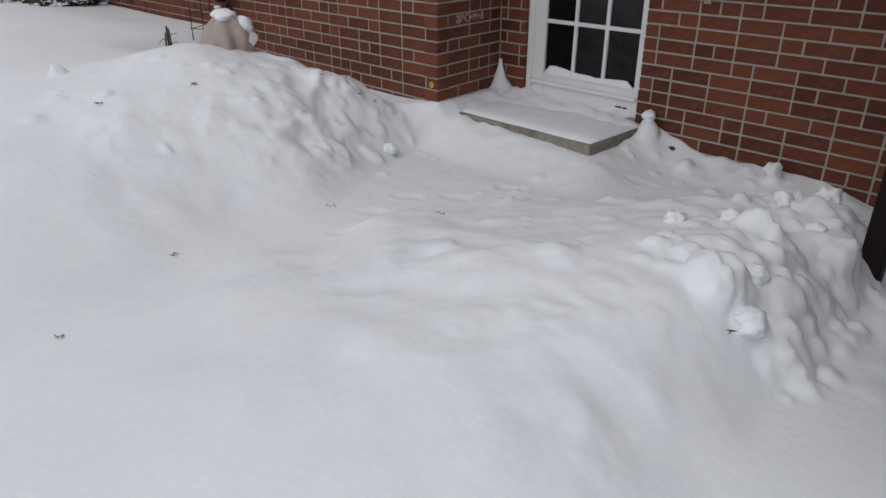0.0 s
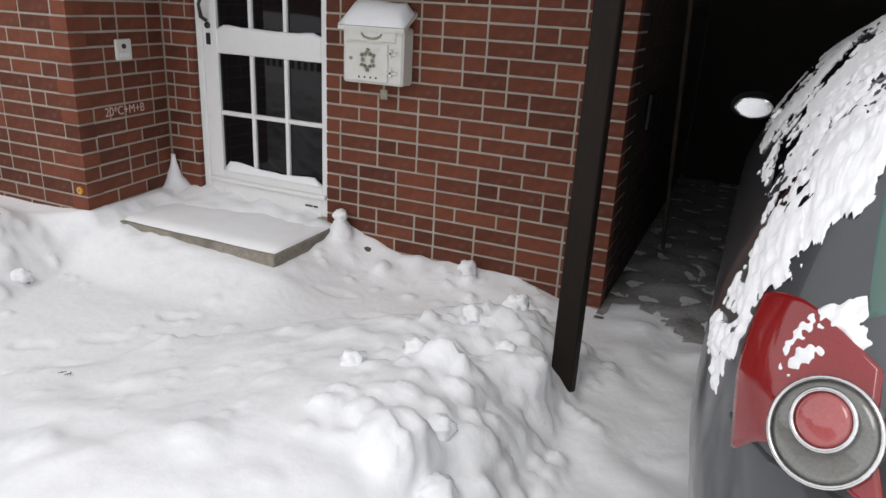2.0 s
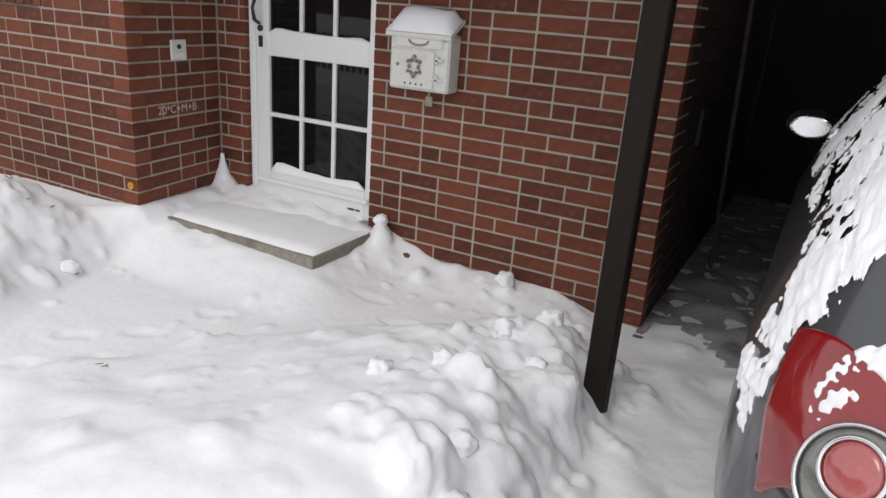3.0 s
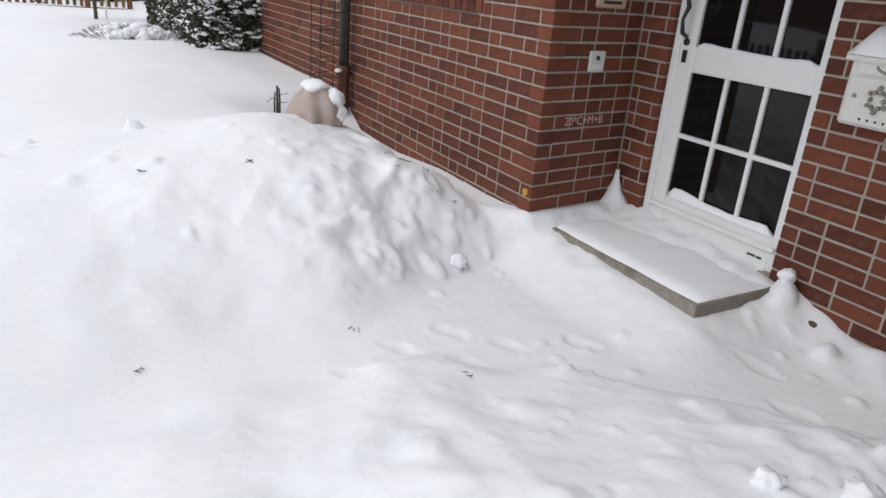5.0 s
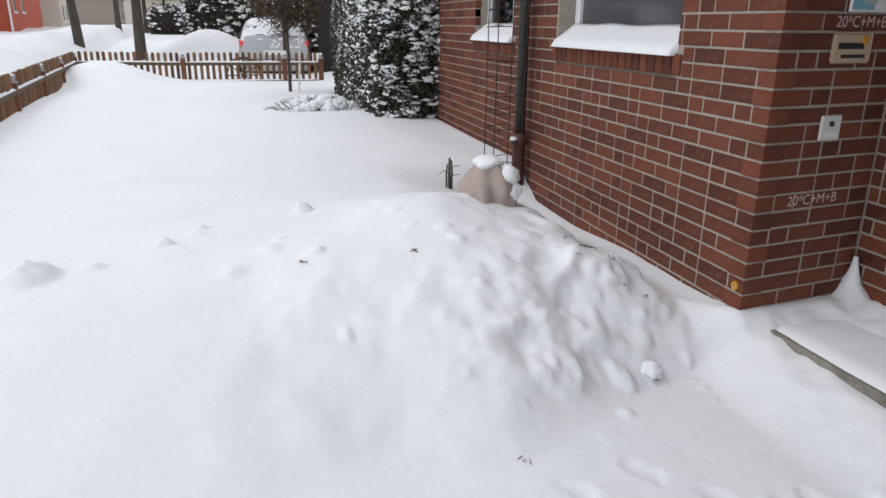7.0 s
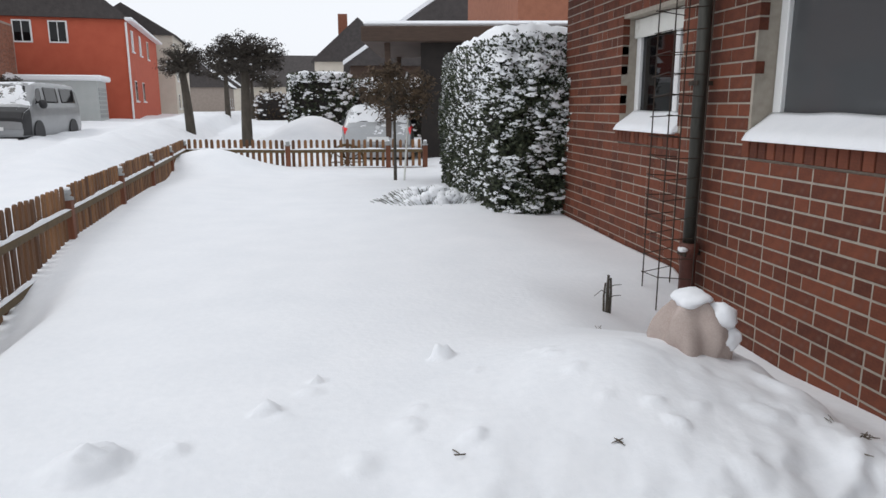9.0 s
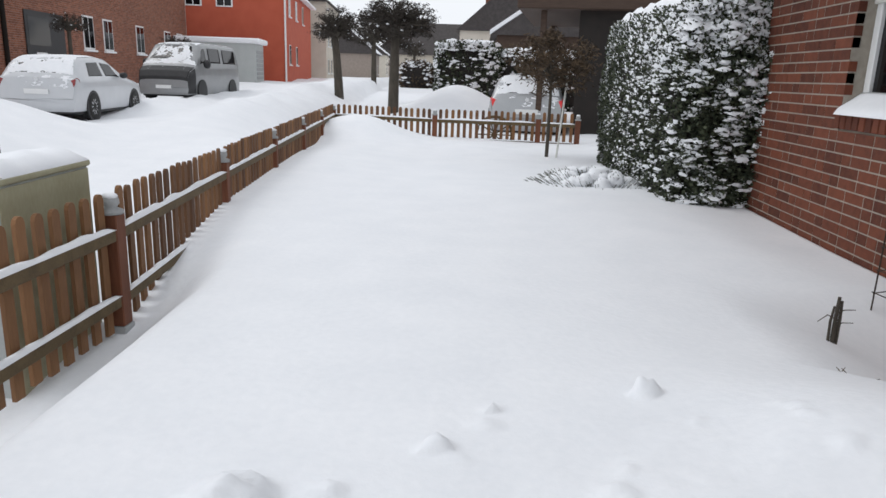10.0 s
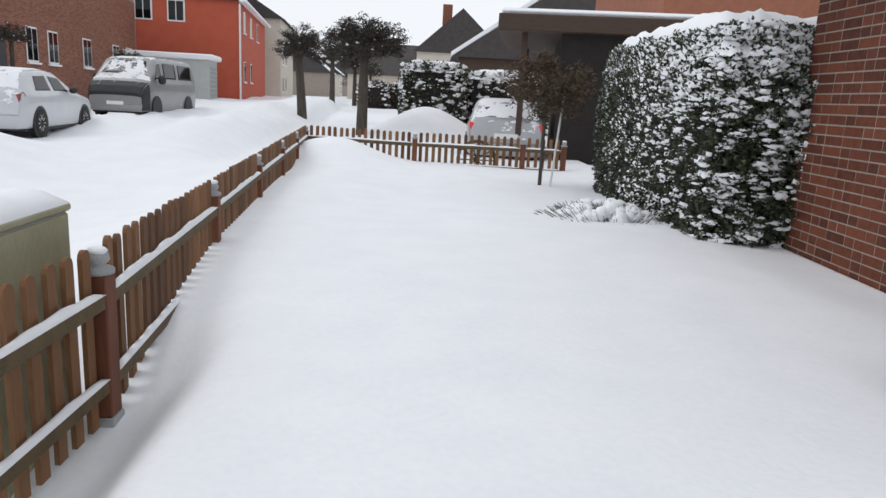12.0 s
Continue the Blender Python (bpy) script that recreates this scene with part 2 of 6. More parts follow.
def tube(bm, points, radii, sides=8, cap=True):
    """A tube along points with a radius at each."""
    pts = [Vector(p) for p in points]
    rings = []
    for i, p in enumerate(pts):
        d = (pts[min(i + 1, len(pts) - 1)] - pts[max(i - 1, 0)]).normalized()
        up = Vector((0, 0, 1)) if abs(d.z) < 0.9 else Vector((1, 0, 0))
        a = d.cross(up).normalized()
        b = d.cross(a).normalized()
        r = radii[i] if isinstance(radii, (list, tuple)) else radii
        rings.append([bm.verts.new(p + (a * math.cos(k * math.tau / sides) + b * math.sin(k * math.tau / sides)) * r) for k in range(sides)])
    for r0, r1 in zip(rings, rings[1:]):
        for k in range(sides):
            bm.faces.new((r0[k], r0[(k + 1) % sides], r1[(k + 1) % sides], r1[k]))
    if cap:
        bm.faces.new(rings[0][::-1])
        bm.faces.new(rings[-1])
    return bm


def tube_bm(points, radii, sides=8):
    return tube(bmesh.new(), points, radii, sides)


def lathe(profile, sides=24):
    """A turned shape from (radius, z) pairs."""
    bm = bmesh.new()
    rings = [[bm.verts.new((r * math.cos(k * math.tau / sides), r * math.sin(k * math.tau / sides), z)) for k in range(sides)] for r, z in profile]
    for a, b in zip(rings, rings[1:]):
        for k in range(sides):
            bm.faces.new((a[k], a[(k + 1) % sides], b[(k + 1) % sides], b[k]))
    bm.faces.new(rings[0][::-1])
    bm.faces.new(rings[-1])
    return bm


def blob(bm, c, r, seed, squash=1.0, rough=0.3, sub=2):
    """An uneven lump."""
    res = bmesh.ops.create_icosphere(bm, subdivisions=sub, radius=1.0)
    for v in res["verts"]:
        k = 1 + rough * noise.noise(v.co * 1.7 + Vector((seed * 7.3, seed * 1.9, seed * 3.1)))
        v.co = Vector((c[0] + v.co.x * r * k, c[1] + v.co.y * r * k, c[2] + v.co.z * r * k * squash))
    return bm


def rib(bm, pts_low, pts_high):
    """A strip of quads between two rows of points."""
    a = [bm.verts.new(p) for p in pts_low]
    b = [bm.verts.new(p) for p in pts_high]
    for i in range(len(a) - 1):
        bm.faces.new((a[i], a[i + 1], b[i + 1], b[i]))


def snow_strip(lo, hi, seed, sag=0.012):
    """A soft, uneven strip of snow lying in the box lo..hi, long along its longest side."""
    bm = bmesh.new()
    lo, hi = Vector(lo), Vector(hi)
    n = max(4, int(max(hi.x - lo.x, hi.y - lo.y) / 0.05))
    along_y = hi.y - lo.y > hi.x - lo.x
    m = 5
    grid = []
    for i in range(n + 1):
        row = []
        for j in range(m + 1):
            u, w = i / n, j / m
            x, y = (lo.x + w * (hi.x - lo.x), lo.y + u * (hi.y - lo.y)) if along_y else (lo.x + u * (hi.x - lo.x), lo.y + w * (hi.y - lo.y))
            h = (1 - (2 * w - 1) ** 4) * (1 - (2 * u - 1) ** 16)
            h *= 0.75 + 0.5 * noise.noise(Vector((x * 6, y * 6, seed)))
            row.append(bm.verts.new((x, y, lo.z + (hi.z - lo.z) * max(0.03, h))))
        grid.append(row)
    for i in range(n):
        for j in range(m):
            bm.faces.new((grid[i][j], grid[i + 1][j], grid[i + 1][j + 1], grid[i][j + 1]))
    edge = bmesh.ops.extrude_face_region(bm, geom=list(bm.faces))
    for v in [e for e in edge["geom"] if isinstance(e, bmesh.types.BMVert)]:
        v.co.z = lo.z
    bmesh.ops.recalc_face_normals(bm, faces=bm.faces)
    return bm


def step(a, b, v):
    k = min(1.0, max(0.0, (v - a) / (b - a)))
    return k * k * (3 - 2 * k)


# ---- ground: one sheet of snow ----
DOOR_X = 0.76
SLANT = math.degrees(math.atan2(0.095, 0.76))


def fence_x(y):
    return -4.60 - 0.1 * max(0.0, y - 2.55)


def make_clods():
    """Lumps of thrown snow: centre, half lengths, turn and height, kept in half-metre cells."""
    rg = random.Random(17)
    cells = {}

    def put(x, y, a, b, turn, h):
        c = (x, y, a, b, math.cos(turn), math.sin(turn), h)
        for i in range(math.floor((x - a) * 2), math.floor((x + a) * 2) + 1):
            for j in range(math.floor((y - a) * 2), math.floor((y + a) * 2) + 1):
                cells.setdefault((i, j), []).append(c)

    # count, x from and to, y from and to, size from and to, height over size
    for n, x0, x1, y0, y1, r0, r1, tall in ((170, -1.25, 0.30, -3.05, -2.35, 0.022, 0.070, 0.60), (50, -1.2, 0.3, -3.0, -2.5, 0.05, 0.13, 0.5), (55, -1.3, 0.1, -2.5, -1.7, 0.016, 0.04, 0.40), (50, -1.5, -0.2, -1.8, -0.95, 0.014, 0.045, 0.35), (10, -2.6, -1.0, -2.9, -1.2, 0.07, 0.2, 0.12),
                                             (45, -1.6, -0.25, -0.35, 0.75, 0.02, 0.06, 0.42), (10, -1.3, -0.35, -0.2, 0.6, 0.07, 0.16, 0.30), (26, -2.7, -1.3, -0.3, 1.2, 0.025, 0.07, 0.30), (60, 0.38, 0.74, -2.75, -1.25, 0.015, 0.045, 0.6), (160, -0.6, 3.0, -3.6, -2.9, 0.02, 0.07, 0.22)):
        for _ in range(n):
            r = r0 + (r1 - r0) * rg.random() ** 2
            x, y = rg.uniform(x0, x1), rg.uniform(y0, y1)
            put(x, y, r, r * rg.uniform(0.5, 1.0), rg.uniform(0, math.pi), r * tall * rg.uniform(0.5, 1.2))
    # single lumps on the smooth garden snow
    for x, y, r, h in ((-2.76, 0.98, 0.05, 0.045), (-3.31, 0.67, 0.13, 0.07), (-2.02, 1.39, 0.055, 0.06), (-2.58, 1.25, 0.03, 0.03), (-3.05, 0.74, 0.05, 0.03), (0.66, -2.14, 0.06, 0.05), (0.68, -1.29, 0.08, 0.07), (0.60, -1.62, 0.06, 0.04)):
        put(x, y, r, r * 0.8, 0.4, h)
    return cells


CLODS = make_clods()
# old footprints on the thin snow: place, turn
PRINTS = ((-0.42, -1.07, 0.5), (-0.75, -0.95, 0.6), (-1.02, -1.02, 1.0), (-1.50, -0.92, 0.7), (-1.22, -0.80, 0.6), (0.05, -1.86, 0.3), (0.22, -1.55, 0.2), (-0.95, -0.72, 0.4))


def pressed(x, y):
    d = 0.0
    for a, b, turn in PRINTS:
        if abs(x - a) < 0.25 and abs(y - b) < 0.25:
            c, s = math.cos(turn), math.sin(turn)
            q = math.hypot(((x - a) * c + (y - b) * s) / 0.045, ((y - b) * c - (x - a) * s) / 0.10)
            q += 0.8 * noise.noise(Vector((x * 15, y * 15, 2)))
            d += 0.003 * math.exp(-((q - 1.25) / 0.3) ** 2) - 0.009 * step(1.2, 0.5, q)
    return d


def snow_parts(x, y):
    """Height of the smooth snow, and how lumpy it is there."""
    # cleared yard and drive
    floor = -0.085 + 0.012 * noise.noise(Vector((x * 1.3, y * 1.3, 0)))
    floor -= 0.05 * step(-2.7, -3.3, y) * step(1.2, -0.2, x)
    floor += 0.10 * step(-1.6, -3.4, x)
    if y < -2.8 and x > -1.0:
        floor += 0.035 * noise.noise(Vector((x * 5, y * 5, 6))) * step(-2.8, -3.05, y) * step(5, 3, x)
    if -2 < x < 0.8 and -2.2 < y < -0.4:
        floor += pressed(x, y) + 0.003 * noise.noise(Vector((x * 8, y * 8, 1)))
    # snow left against the step and the door wall
    e = max(0.0, abs(y + 0.6) - 0.70)
    f = max(0.0, 0.11 - x) if x < 0.11 else 0.0
    if x < DOOR_X + 0.3:
        floor += 0.158 * step(0.46, 0.0, math.hypot(e * 1.3, f)) * np.interp(y, (-1.6, -1.25, -0.6, -0.1), (0.08, 0.74, 0.94, 1.04)) * (1 + 0.12 * noise.noise(Vector((x * 9, y * 9, 3))))
    floor += (0.09 + 0.05 * noise.noise(Vector((x * 7, y * 7, 2)))) * step(0.42, 0.80, x) * step(-2.9, -2.2, y)
    # garden snow behind the thrown-up bank
    foot = np.interp(x, (-4.5, -3.2, -2.3, -1.36, -0.5, -0.2, 0.0), (-1.7, -1.2, -0.75, -0.60, -0.17, -0.12, -0.16))
    crest = np.interp(x, (-4.5, -3.2, -2.3, -1.6, -0.7, -0.2, 0.0), (0.9, 0.95, 0.85, 0.62, 0.48, 0.30, 0.02))
    g = 0.42 + 0.04 * noise.noise(Vector((x * 0.5, y * 0.4, 3)))
    g += 0.17 * math.exp(-((x + 1.35) ** 2 / 0.35 + (y - 1.05) ** 2 / 0.30))
    g -= 0.10 * step(4, 11, y)
    g += 0.42 * math.exp(-((x + 5.0) ** 2 / 0.9 + (y - 12.6) ** 2 / 1.1))
    g += 0.10 * math.exp(-((x + 4.6) ** 2 / 0.5 + (y - 9.0) ** 2 / 7))
    # hollow against the house wall
    by_wall = step(np.interp(y, (1.3, 1.8, 3.0, 3.6), (-0.75, -1.35, -1.35, -0.9)), -0.10, x)
    wall_z = np.interp(y, (0, 0.25, 0.5, 1.1, 1.85, 2.6, 3.15, 4.2, 6.0), (0.175, 0.15, 0.14, 0.145, 0.085, 0.10, 0.38, 0.37, 0.38))
    g += (wall_z - g) * by_wall
    # hollow along the fence
    fx = x - fence_x(y)
    deep = np.interp(y, (-2, 1.5, 2.8, 3.7, 4.8, 12), (0.42, 0.42, 0.25, 0.07, -0.01, -0.03))
    g -= deep * (1 - step(0.10, 0.55, fx)) * step(-0.9, -0.2, fx)
    g -= 0.25 * step(-0.2, -2.0, fx) * step(12, 8, y)
    k = step(foot, crest, y) ** 0.8
    z = floor + (g - floor) * k
    bank = min(1.0, 5.5 * k * (1.08 - k)) if k > 0 else 0.0
    # broad heap between yard and drive: gentle to the yard, steep to the drive
    r = 0.0
    if -5.5 < x < 0.6:
        north = np.interp(x, (-4.5, -3.0, -2.2, -1.4, -0.75, -0.45, -0.15, 0.35), (-1.6, -1.2, -0.95, -0.86, -1.22, -1.52, -1.86, -2.25))
        top = np.interp(x, (-4.5, -3.0, -2.2, -1.2, -0.5, 0.35), (-2.3, -2.2, -2.15, -2.25, -2.38, -2.55))
        edge = np.interp(x, (-4.5, -3.0, -2.2, -1.2, -0.3, 0.35), (-2.5, -2.42, -2.42, -2.54, -2.62, -2.66))
        south = np.interp(x, (-4.5, -3.0, -2.2, -1.8, -1.2, -0.3, 0.35), (-3.7, -3.45, -3.15, -3.02, -2.98, -3.00, -2.88))
        high = np.interp(x, (-5.5, -4.2, -3.0, -2.2, -1.4, -0.85, -0.3, 0.05, 0.42), (0.0, 0.06, 0.14, 0.22, 0.29, 0.30, 0.26, 0.22, 0.0))
        wav = 0.10 * noise.noise(Vector((x * 2.2, y * 2.2, 4)))
        r = high * (0.30 * step(north + 0.10, north - 0.24, y + wav * 1.6) + 0.70 * step(north, top, y + wav) if y > top else (1.0 if y > edge else step(south, edge, y + wav * 0.6) ** 0.8))
        z += r
        bank = max(bank, min(1.0, 7 * r))
    # thrown lumps
    lumpy = bank * step(-3.3, -1.7, x) * step(1.5, 0.9, y) * (1 - 0.75 * step(-0.45, -0.05, x) * step(-0.2, 0.1, y))
    # street side
    if fx < -0.6:
        away = step(-0.6, -6, fx)
        z = z * (1 - away) + away * (0.22 + 0.12 * noise.noise(Vector((x * 0.35, y * 0.3, 9))) + 0.07 * noise.noise(Vector((x * 0.9, y * 0.7, 4))))
        z += 0.72 * math.exp(-((x + 11.2 + 0.12 * (y - 10)) ** 2 / 2.2)) * step(13.4, 10.5, y) * step(2, 6, y)
        z += 0.012 * max(0.0, min(y, 60) - 8)
        if y > 9:
            # ploughed ridge beside the walked track
            rough = 1 + 0.5 * noise.noise(Vector((x * 1.6, y * 1.1, 2)))
            z += 0.42 * rough * math.exp(-((x + 8.6 + 0.03 * (y - 14)) ** 2 / 1.1)) * step(10, 16, y) * step(70, 30, y)
            z -= 0.28 * math.exp(-((x + 6.9) ** 2 / 0.35)) * step(11, 14, y) * step(60, 30, y)
            z += 0.22 * rough * math.exp(-((x + 12.2) ** 2 / 0.8)) * step(16, 19, y)
    z += 0.006 * step(14, 60, y) * max(0.0, y - 14) if fx > -0.6 else 0.0
    if y > 15:
        z += 0.95 * math.exp(-((x + 3.4) ** 2 / 2.2 + (y - 22.0) ** 2 / 5.0)) + 0.25 * math.exp(-((x + 9.5) ** 2 / 5 + (y - 32) ** 2 / 60))
    if x > 0.0 and y > 0.05:
        z = min(z, 0.30)
    return z, lumpy


def lump(x, y, z, lumpy):
    """How far thrown snow stands out from the smooth surface."""
    d = 0.0
    p = Vector((x, y, z))
    if lumpy > 0.02:
        q = p + 0.06 * noise.noise_vector(p * 5)
        wild = 0.30 + 0.65 * step(-1.6, -0.7, x) * step(-1.8, -2.5, y) + 0.75 * step(-1.7, -0.9, x) * step(-0.5, 0.0, y)
        wild *= 0.8 + 0.7 * noise.noise(p * 1.4)
        d += lumpy * (0.05 * noise.noise(q * 1.9 + Vector((0, 0, 5))) + wild * (0.085 * (0.22 - abs(noise.noise(q * 3.4))) + 0.035 * noise.noise(q * 6.5) + 0.014 * noise.noise(p * 17.0)))
    clod = 0.0
    for cx, cy, a, b, c, s, h in CLODS.get((math.floor(x * 2), math.floor(y * 2)), ()):
        cz = CLOD_Z.get((cx, cy))
        if cz is None:
            cz = CLOD_Z[cx, cy] = snow_parts(cx, cy)[0]
        dx, dy, dz = x - cx, y - cy, z - cz
        q = ((dx * c + dy * s) / a) ** 2 + ((dy * c - dx * s) / b) ** 2 + (dz / a) ** 2
        if q < 1:
            clod = max(clod, h * (1 - q) ** 0.6)
    return d + clod * (1 + 0.6 * noise.noise(p * 26))


CLOD_Z = {}


def snow_z(x, y):
    z, lumpy = snow_parts(x, y)
    return z + lump(x, y, z, lumpy)


def spaced(*runs):
    out = []
    for a, b, s in runs:
        out += list(np.arange(a, b - s * 0.5, s))
    return out + [runs[-1][1]]


xs = spaced((-400, -60, 20), (-60, -18, 3), (-18, -6.0, 0.30), (-6.0, -3.9, 0.07), (-3.9, -2.2, 0.03), (-2.2, 0.82, 0.019), (0.82, 6, 0.10), (6, 30, 3), (30, 400, 30))
ys = spaced((-300, -30, 30), (-30, -4.5, 1.5), (-4.5, -3.3, 0.04), (-3.3, 1.45, 0.019), (1.45, 1.9, 0.03), (1.9, 14, 0.08), (14, 50, 0.3), (50, 120, 5), (120, 600, 40))
W = len(xs)
smooth = [snow_parts(x, y) for y in ys for x in xs]
verts = []
for j, y in enumerate(ys):
    for i, x in enumerate(xs):
        z, lumpy = smooth[j * W + i]
        if -4 < x < 3.2 and -3.8 < y < 1.7:
            d = lump(x, y, z, lumpy)
            if d:
                n = Vector(((smooth[j * W + i - 1][0] - smooth[j * W + i + 1][0]) / (xs[i + 1] - xs[i - 1]), (smooth[(j - 1) * W + i][0] - smooth[(j + 1) * W + i][0]) / (ys[j + 1] - ys[j - 1]), 1)).normalized()
                verts.append((x + n.x * d, y + n.y * d, z + n.z * d))
                continue
        verts.append((x, y, z))
faces = [(j * W + i, j * W + i + 1, (j + 1) * W + i + 1, (j + 1) * W + i) for j in range(len(ys) - 1) for i in range(W - 1)]
me = bpy.data.meshes.new("ground")
me.from_pydata(verts, [], faces)
me.polygons.foreach_set("use_smooth", [True] * len(me.polygons))
me.materials.append(M_snow)
ground = tagged(new("ground", me), "deep white snow with thrown-up banks and cleared yard", "snow ground", kind="structure")

# trodden dirty snow under the carport
gx, gy = list(np.arange(0.15, 4.39, 0.05)), list(np.arange(-6.0, -2.84, 0.05))
keep = [[noise.noise(Vector((x * 2.5, y * 2.5, 7))) * 0.5 + (x - 0.75) * 0.9 > 0 for x in gx] for y in gy]
vs = [(x, y, snow_z(x, y) + 0.006 + 0.018 * noise.noise(Vector((x * 9, y * 9, 1)))) for y in gy for x in gx]
fs = [(j * len(gx) + i, j * len(gx) + i + 1, (j + 1) * len(gx) + i + 1, (j + 1) * len(gx) + i) for j in range(len(gy) - 1) for i in range(len(gx) - 1) if keep[j][i] and keep[j + 1][i + 1]]
me = bpy.data.meshes.new("slush")
me.from_pydata(vs, [], fs)
me.polygons.foreach_set("use_smooth", [True] * len(me.polygons))
me.materials.append(M_slush)
tagged(new("slush", me), "grey trodden slush on the carport floor", "slush", kind="structure")

# ---- house: walls ----
COURSE, JOINT, Z0 = 1 / 12, 0.0115, 0.25
WALL_TOP = 2.9
HOUSE_END = 5.95
W1 = (0.78, 2.36, 1.375, 2.75)
W2 = (3.30, 4.40, 1.375, 2.30)
DOOR = (-1.135, -0.145, 0.115, 2.12)
CARPORT_Y = -2.86


def cut_boxes(a0, a1, z0, z1, holes):
    """Rectangles that fill a0..a1 x z0..z1 but for the holes."""
    cuts = sorted({a0, a1, *[h[0] for h in holes], *[h[1] for h in holes]})
    out = []
    for p, q in zip(cuts, cuts[1:]):
        spans = [(z0, z1)]
        for h0, h1, b, t in holes:
            if h0 <= p and q <= h1:
                spans = [s for lo, hi in spans for s in ((lo, min(hi, b)), (max(lo, t), hi)) if s[1] - s[0] > 1e-4]
        out += [(p, q, lo, hi) for lo, hi in spans]
    return out


bm = bmesh.new()
for p, q, lo, hi in cut_boxes(0.06, HOUSE_END, -0.4, WALL_TOP, [(o[0] - 0.005, o[1] + 0.005, o[2] - 0.13, o[3] + 0.005) for o in (W1, W2)]):
    box(bm, (0.0035, p, lo), (0.30, q, hi))
wall_front = tagged(link_mesh("wall_front", bm, M_mortar), "red brick house wall with light mortar joints", "wall", kind="structure")
bm = boxes(((0.0, 0.0035, -0.4), (0.762, 0.30, WALL_TOP)))
bmesh.ops.transform(bm, matrix=pose(0, 0, 0, 0, 0, SLANT), verts=bm.verts)
for v in bm.verts:
    v.co.x = max(v.co.x, 0.004)
wall_return = tagged(link_mesh("wall_return", bm, M_mortar), "short red brick return wall beside the door", "wall", kind="structure")
bm = bmesh.new()
for p, q, lo, hi in cut_boxes(CARPORT_Y + 0.0035, 0.25, -0.4, WALL_TOP, [(DOOR[0] - 0.005, DOOR[1] + 0.005, DOOR[2], DOOR[3] + 0.005)]):
    box(bm, (DOOR_X + 0.0035, p, lo), (DOOR_X + 0.30, q, hi))
wall_door = tagged(link_mesh("wall_door", bm, M_mortar), "red brick wall around the white entrance door", "wall", kind="structure")
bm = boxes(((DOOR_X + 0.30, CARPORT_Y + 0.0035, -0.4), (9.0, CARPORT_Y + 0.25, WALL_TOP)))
wall_carport = tagged(link_mesh("wall_carport", bm, M_mortar_shade), "red brick side wall under the carport, shade in its colour", "wall", kind="structure")
bm = boxes(((0.3, HOUSE_END - 0.3, -0.4), (9.0, HOUSE_END, WALL_TOP)))
wall_north = tagged(link_mesh("wall_north", bm, M_wall_far), "red brick gable end wall", "wall", kind="structure")
bm = boxes(((8.7, CARPORT_Y, -0.4), (9.0, HOUSE_END, WALL_TOP)))
wall_back = tagged(link_mesh("wall_back", bm, M_wall_far), "plain rear brick wall", "wall", kind="structure")
bm = boxes(((0.02, CARPORT_Y, WALL_TOP), (9.0, HOUSE_END, WALL_TOP + 0.2)))
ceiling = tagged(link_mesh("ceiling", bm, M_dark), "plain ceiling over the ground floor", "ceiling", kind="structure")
# roof out of view, its eaves added to keep sky light off the bricks
bm = bmesh.new()
pr = [(-0.65, WALL_TOP + 0.05), (-0.65, WALL_TOP + 0.2), (4.5, 6.4), (9.6, WALL_TOP + 0.2), (9.6, WALL_TOP + 0.05), (4.5, 6.2)]
ra = [bm.verts.new((x, CARPORT_Y - 0.4, z)) for x, z in pr]
rb = [bm.verts.new((x, HOUSE_END + 0.4, z)) for x, z in pr]
for i in range(6):
    bm.faces.new((ra[i], ra[(i + 1) % 6], rb[(i + 1) % 6], rb[i]))
bm.faces.new(ra[::-1])
bm.faces.new(rb)
bmesh.ops.recalc_face_normals(bm, faces=bm.faces)
roof = tagged(link_mesh("roof", bm, M_roof), "unseen dark tiled roof, eaves overhanging to shade the walls", "roof", kind="structure")
bm = boxes(((1.2, CARPORT_Y + 0.3, 0.0), (8.7, HOUSE_END - 0.3, 0.06)))
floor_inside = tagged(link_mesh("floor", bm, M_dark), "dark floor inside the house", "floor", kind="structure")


def brick_mesh(name, length, depth):
    bm = bmesh.new()
    box(bm, (0, 0, 0), (length, depth, COURSE - JOINT), 0.003)
    me = bpy.data.meshes.new(name)
    bm.to_mesh(me)
    bm.free()
    me.materials.append(M_brick)
    return me


BRICKS = {}


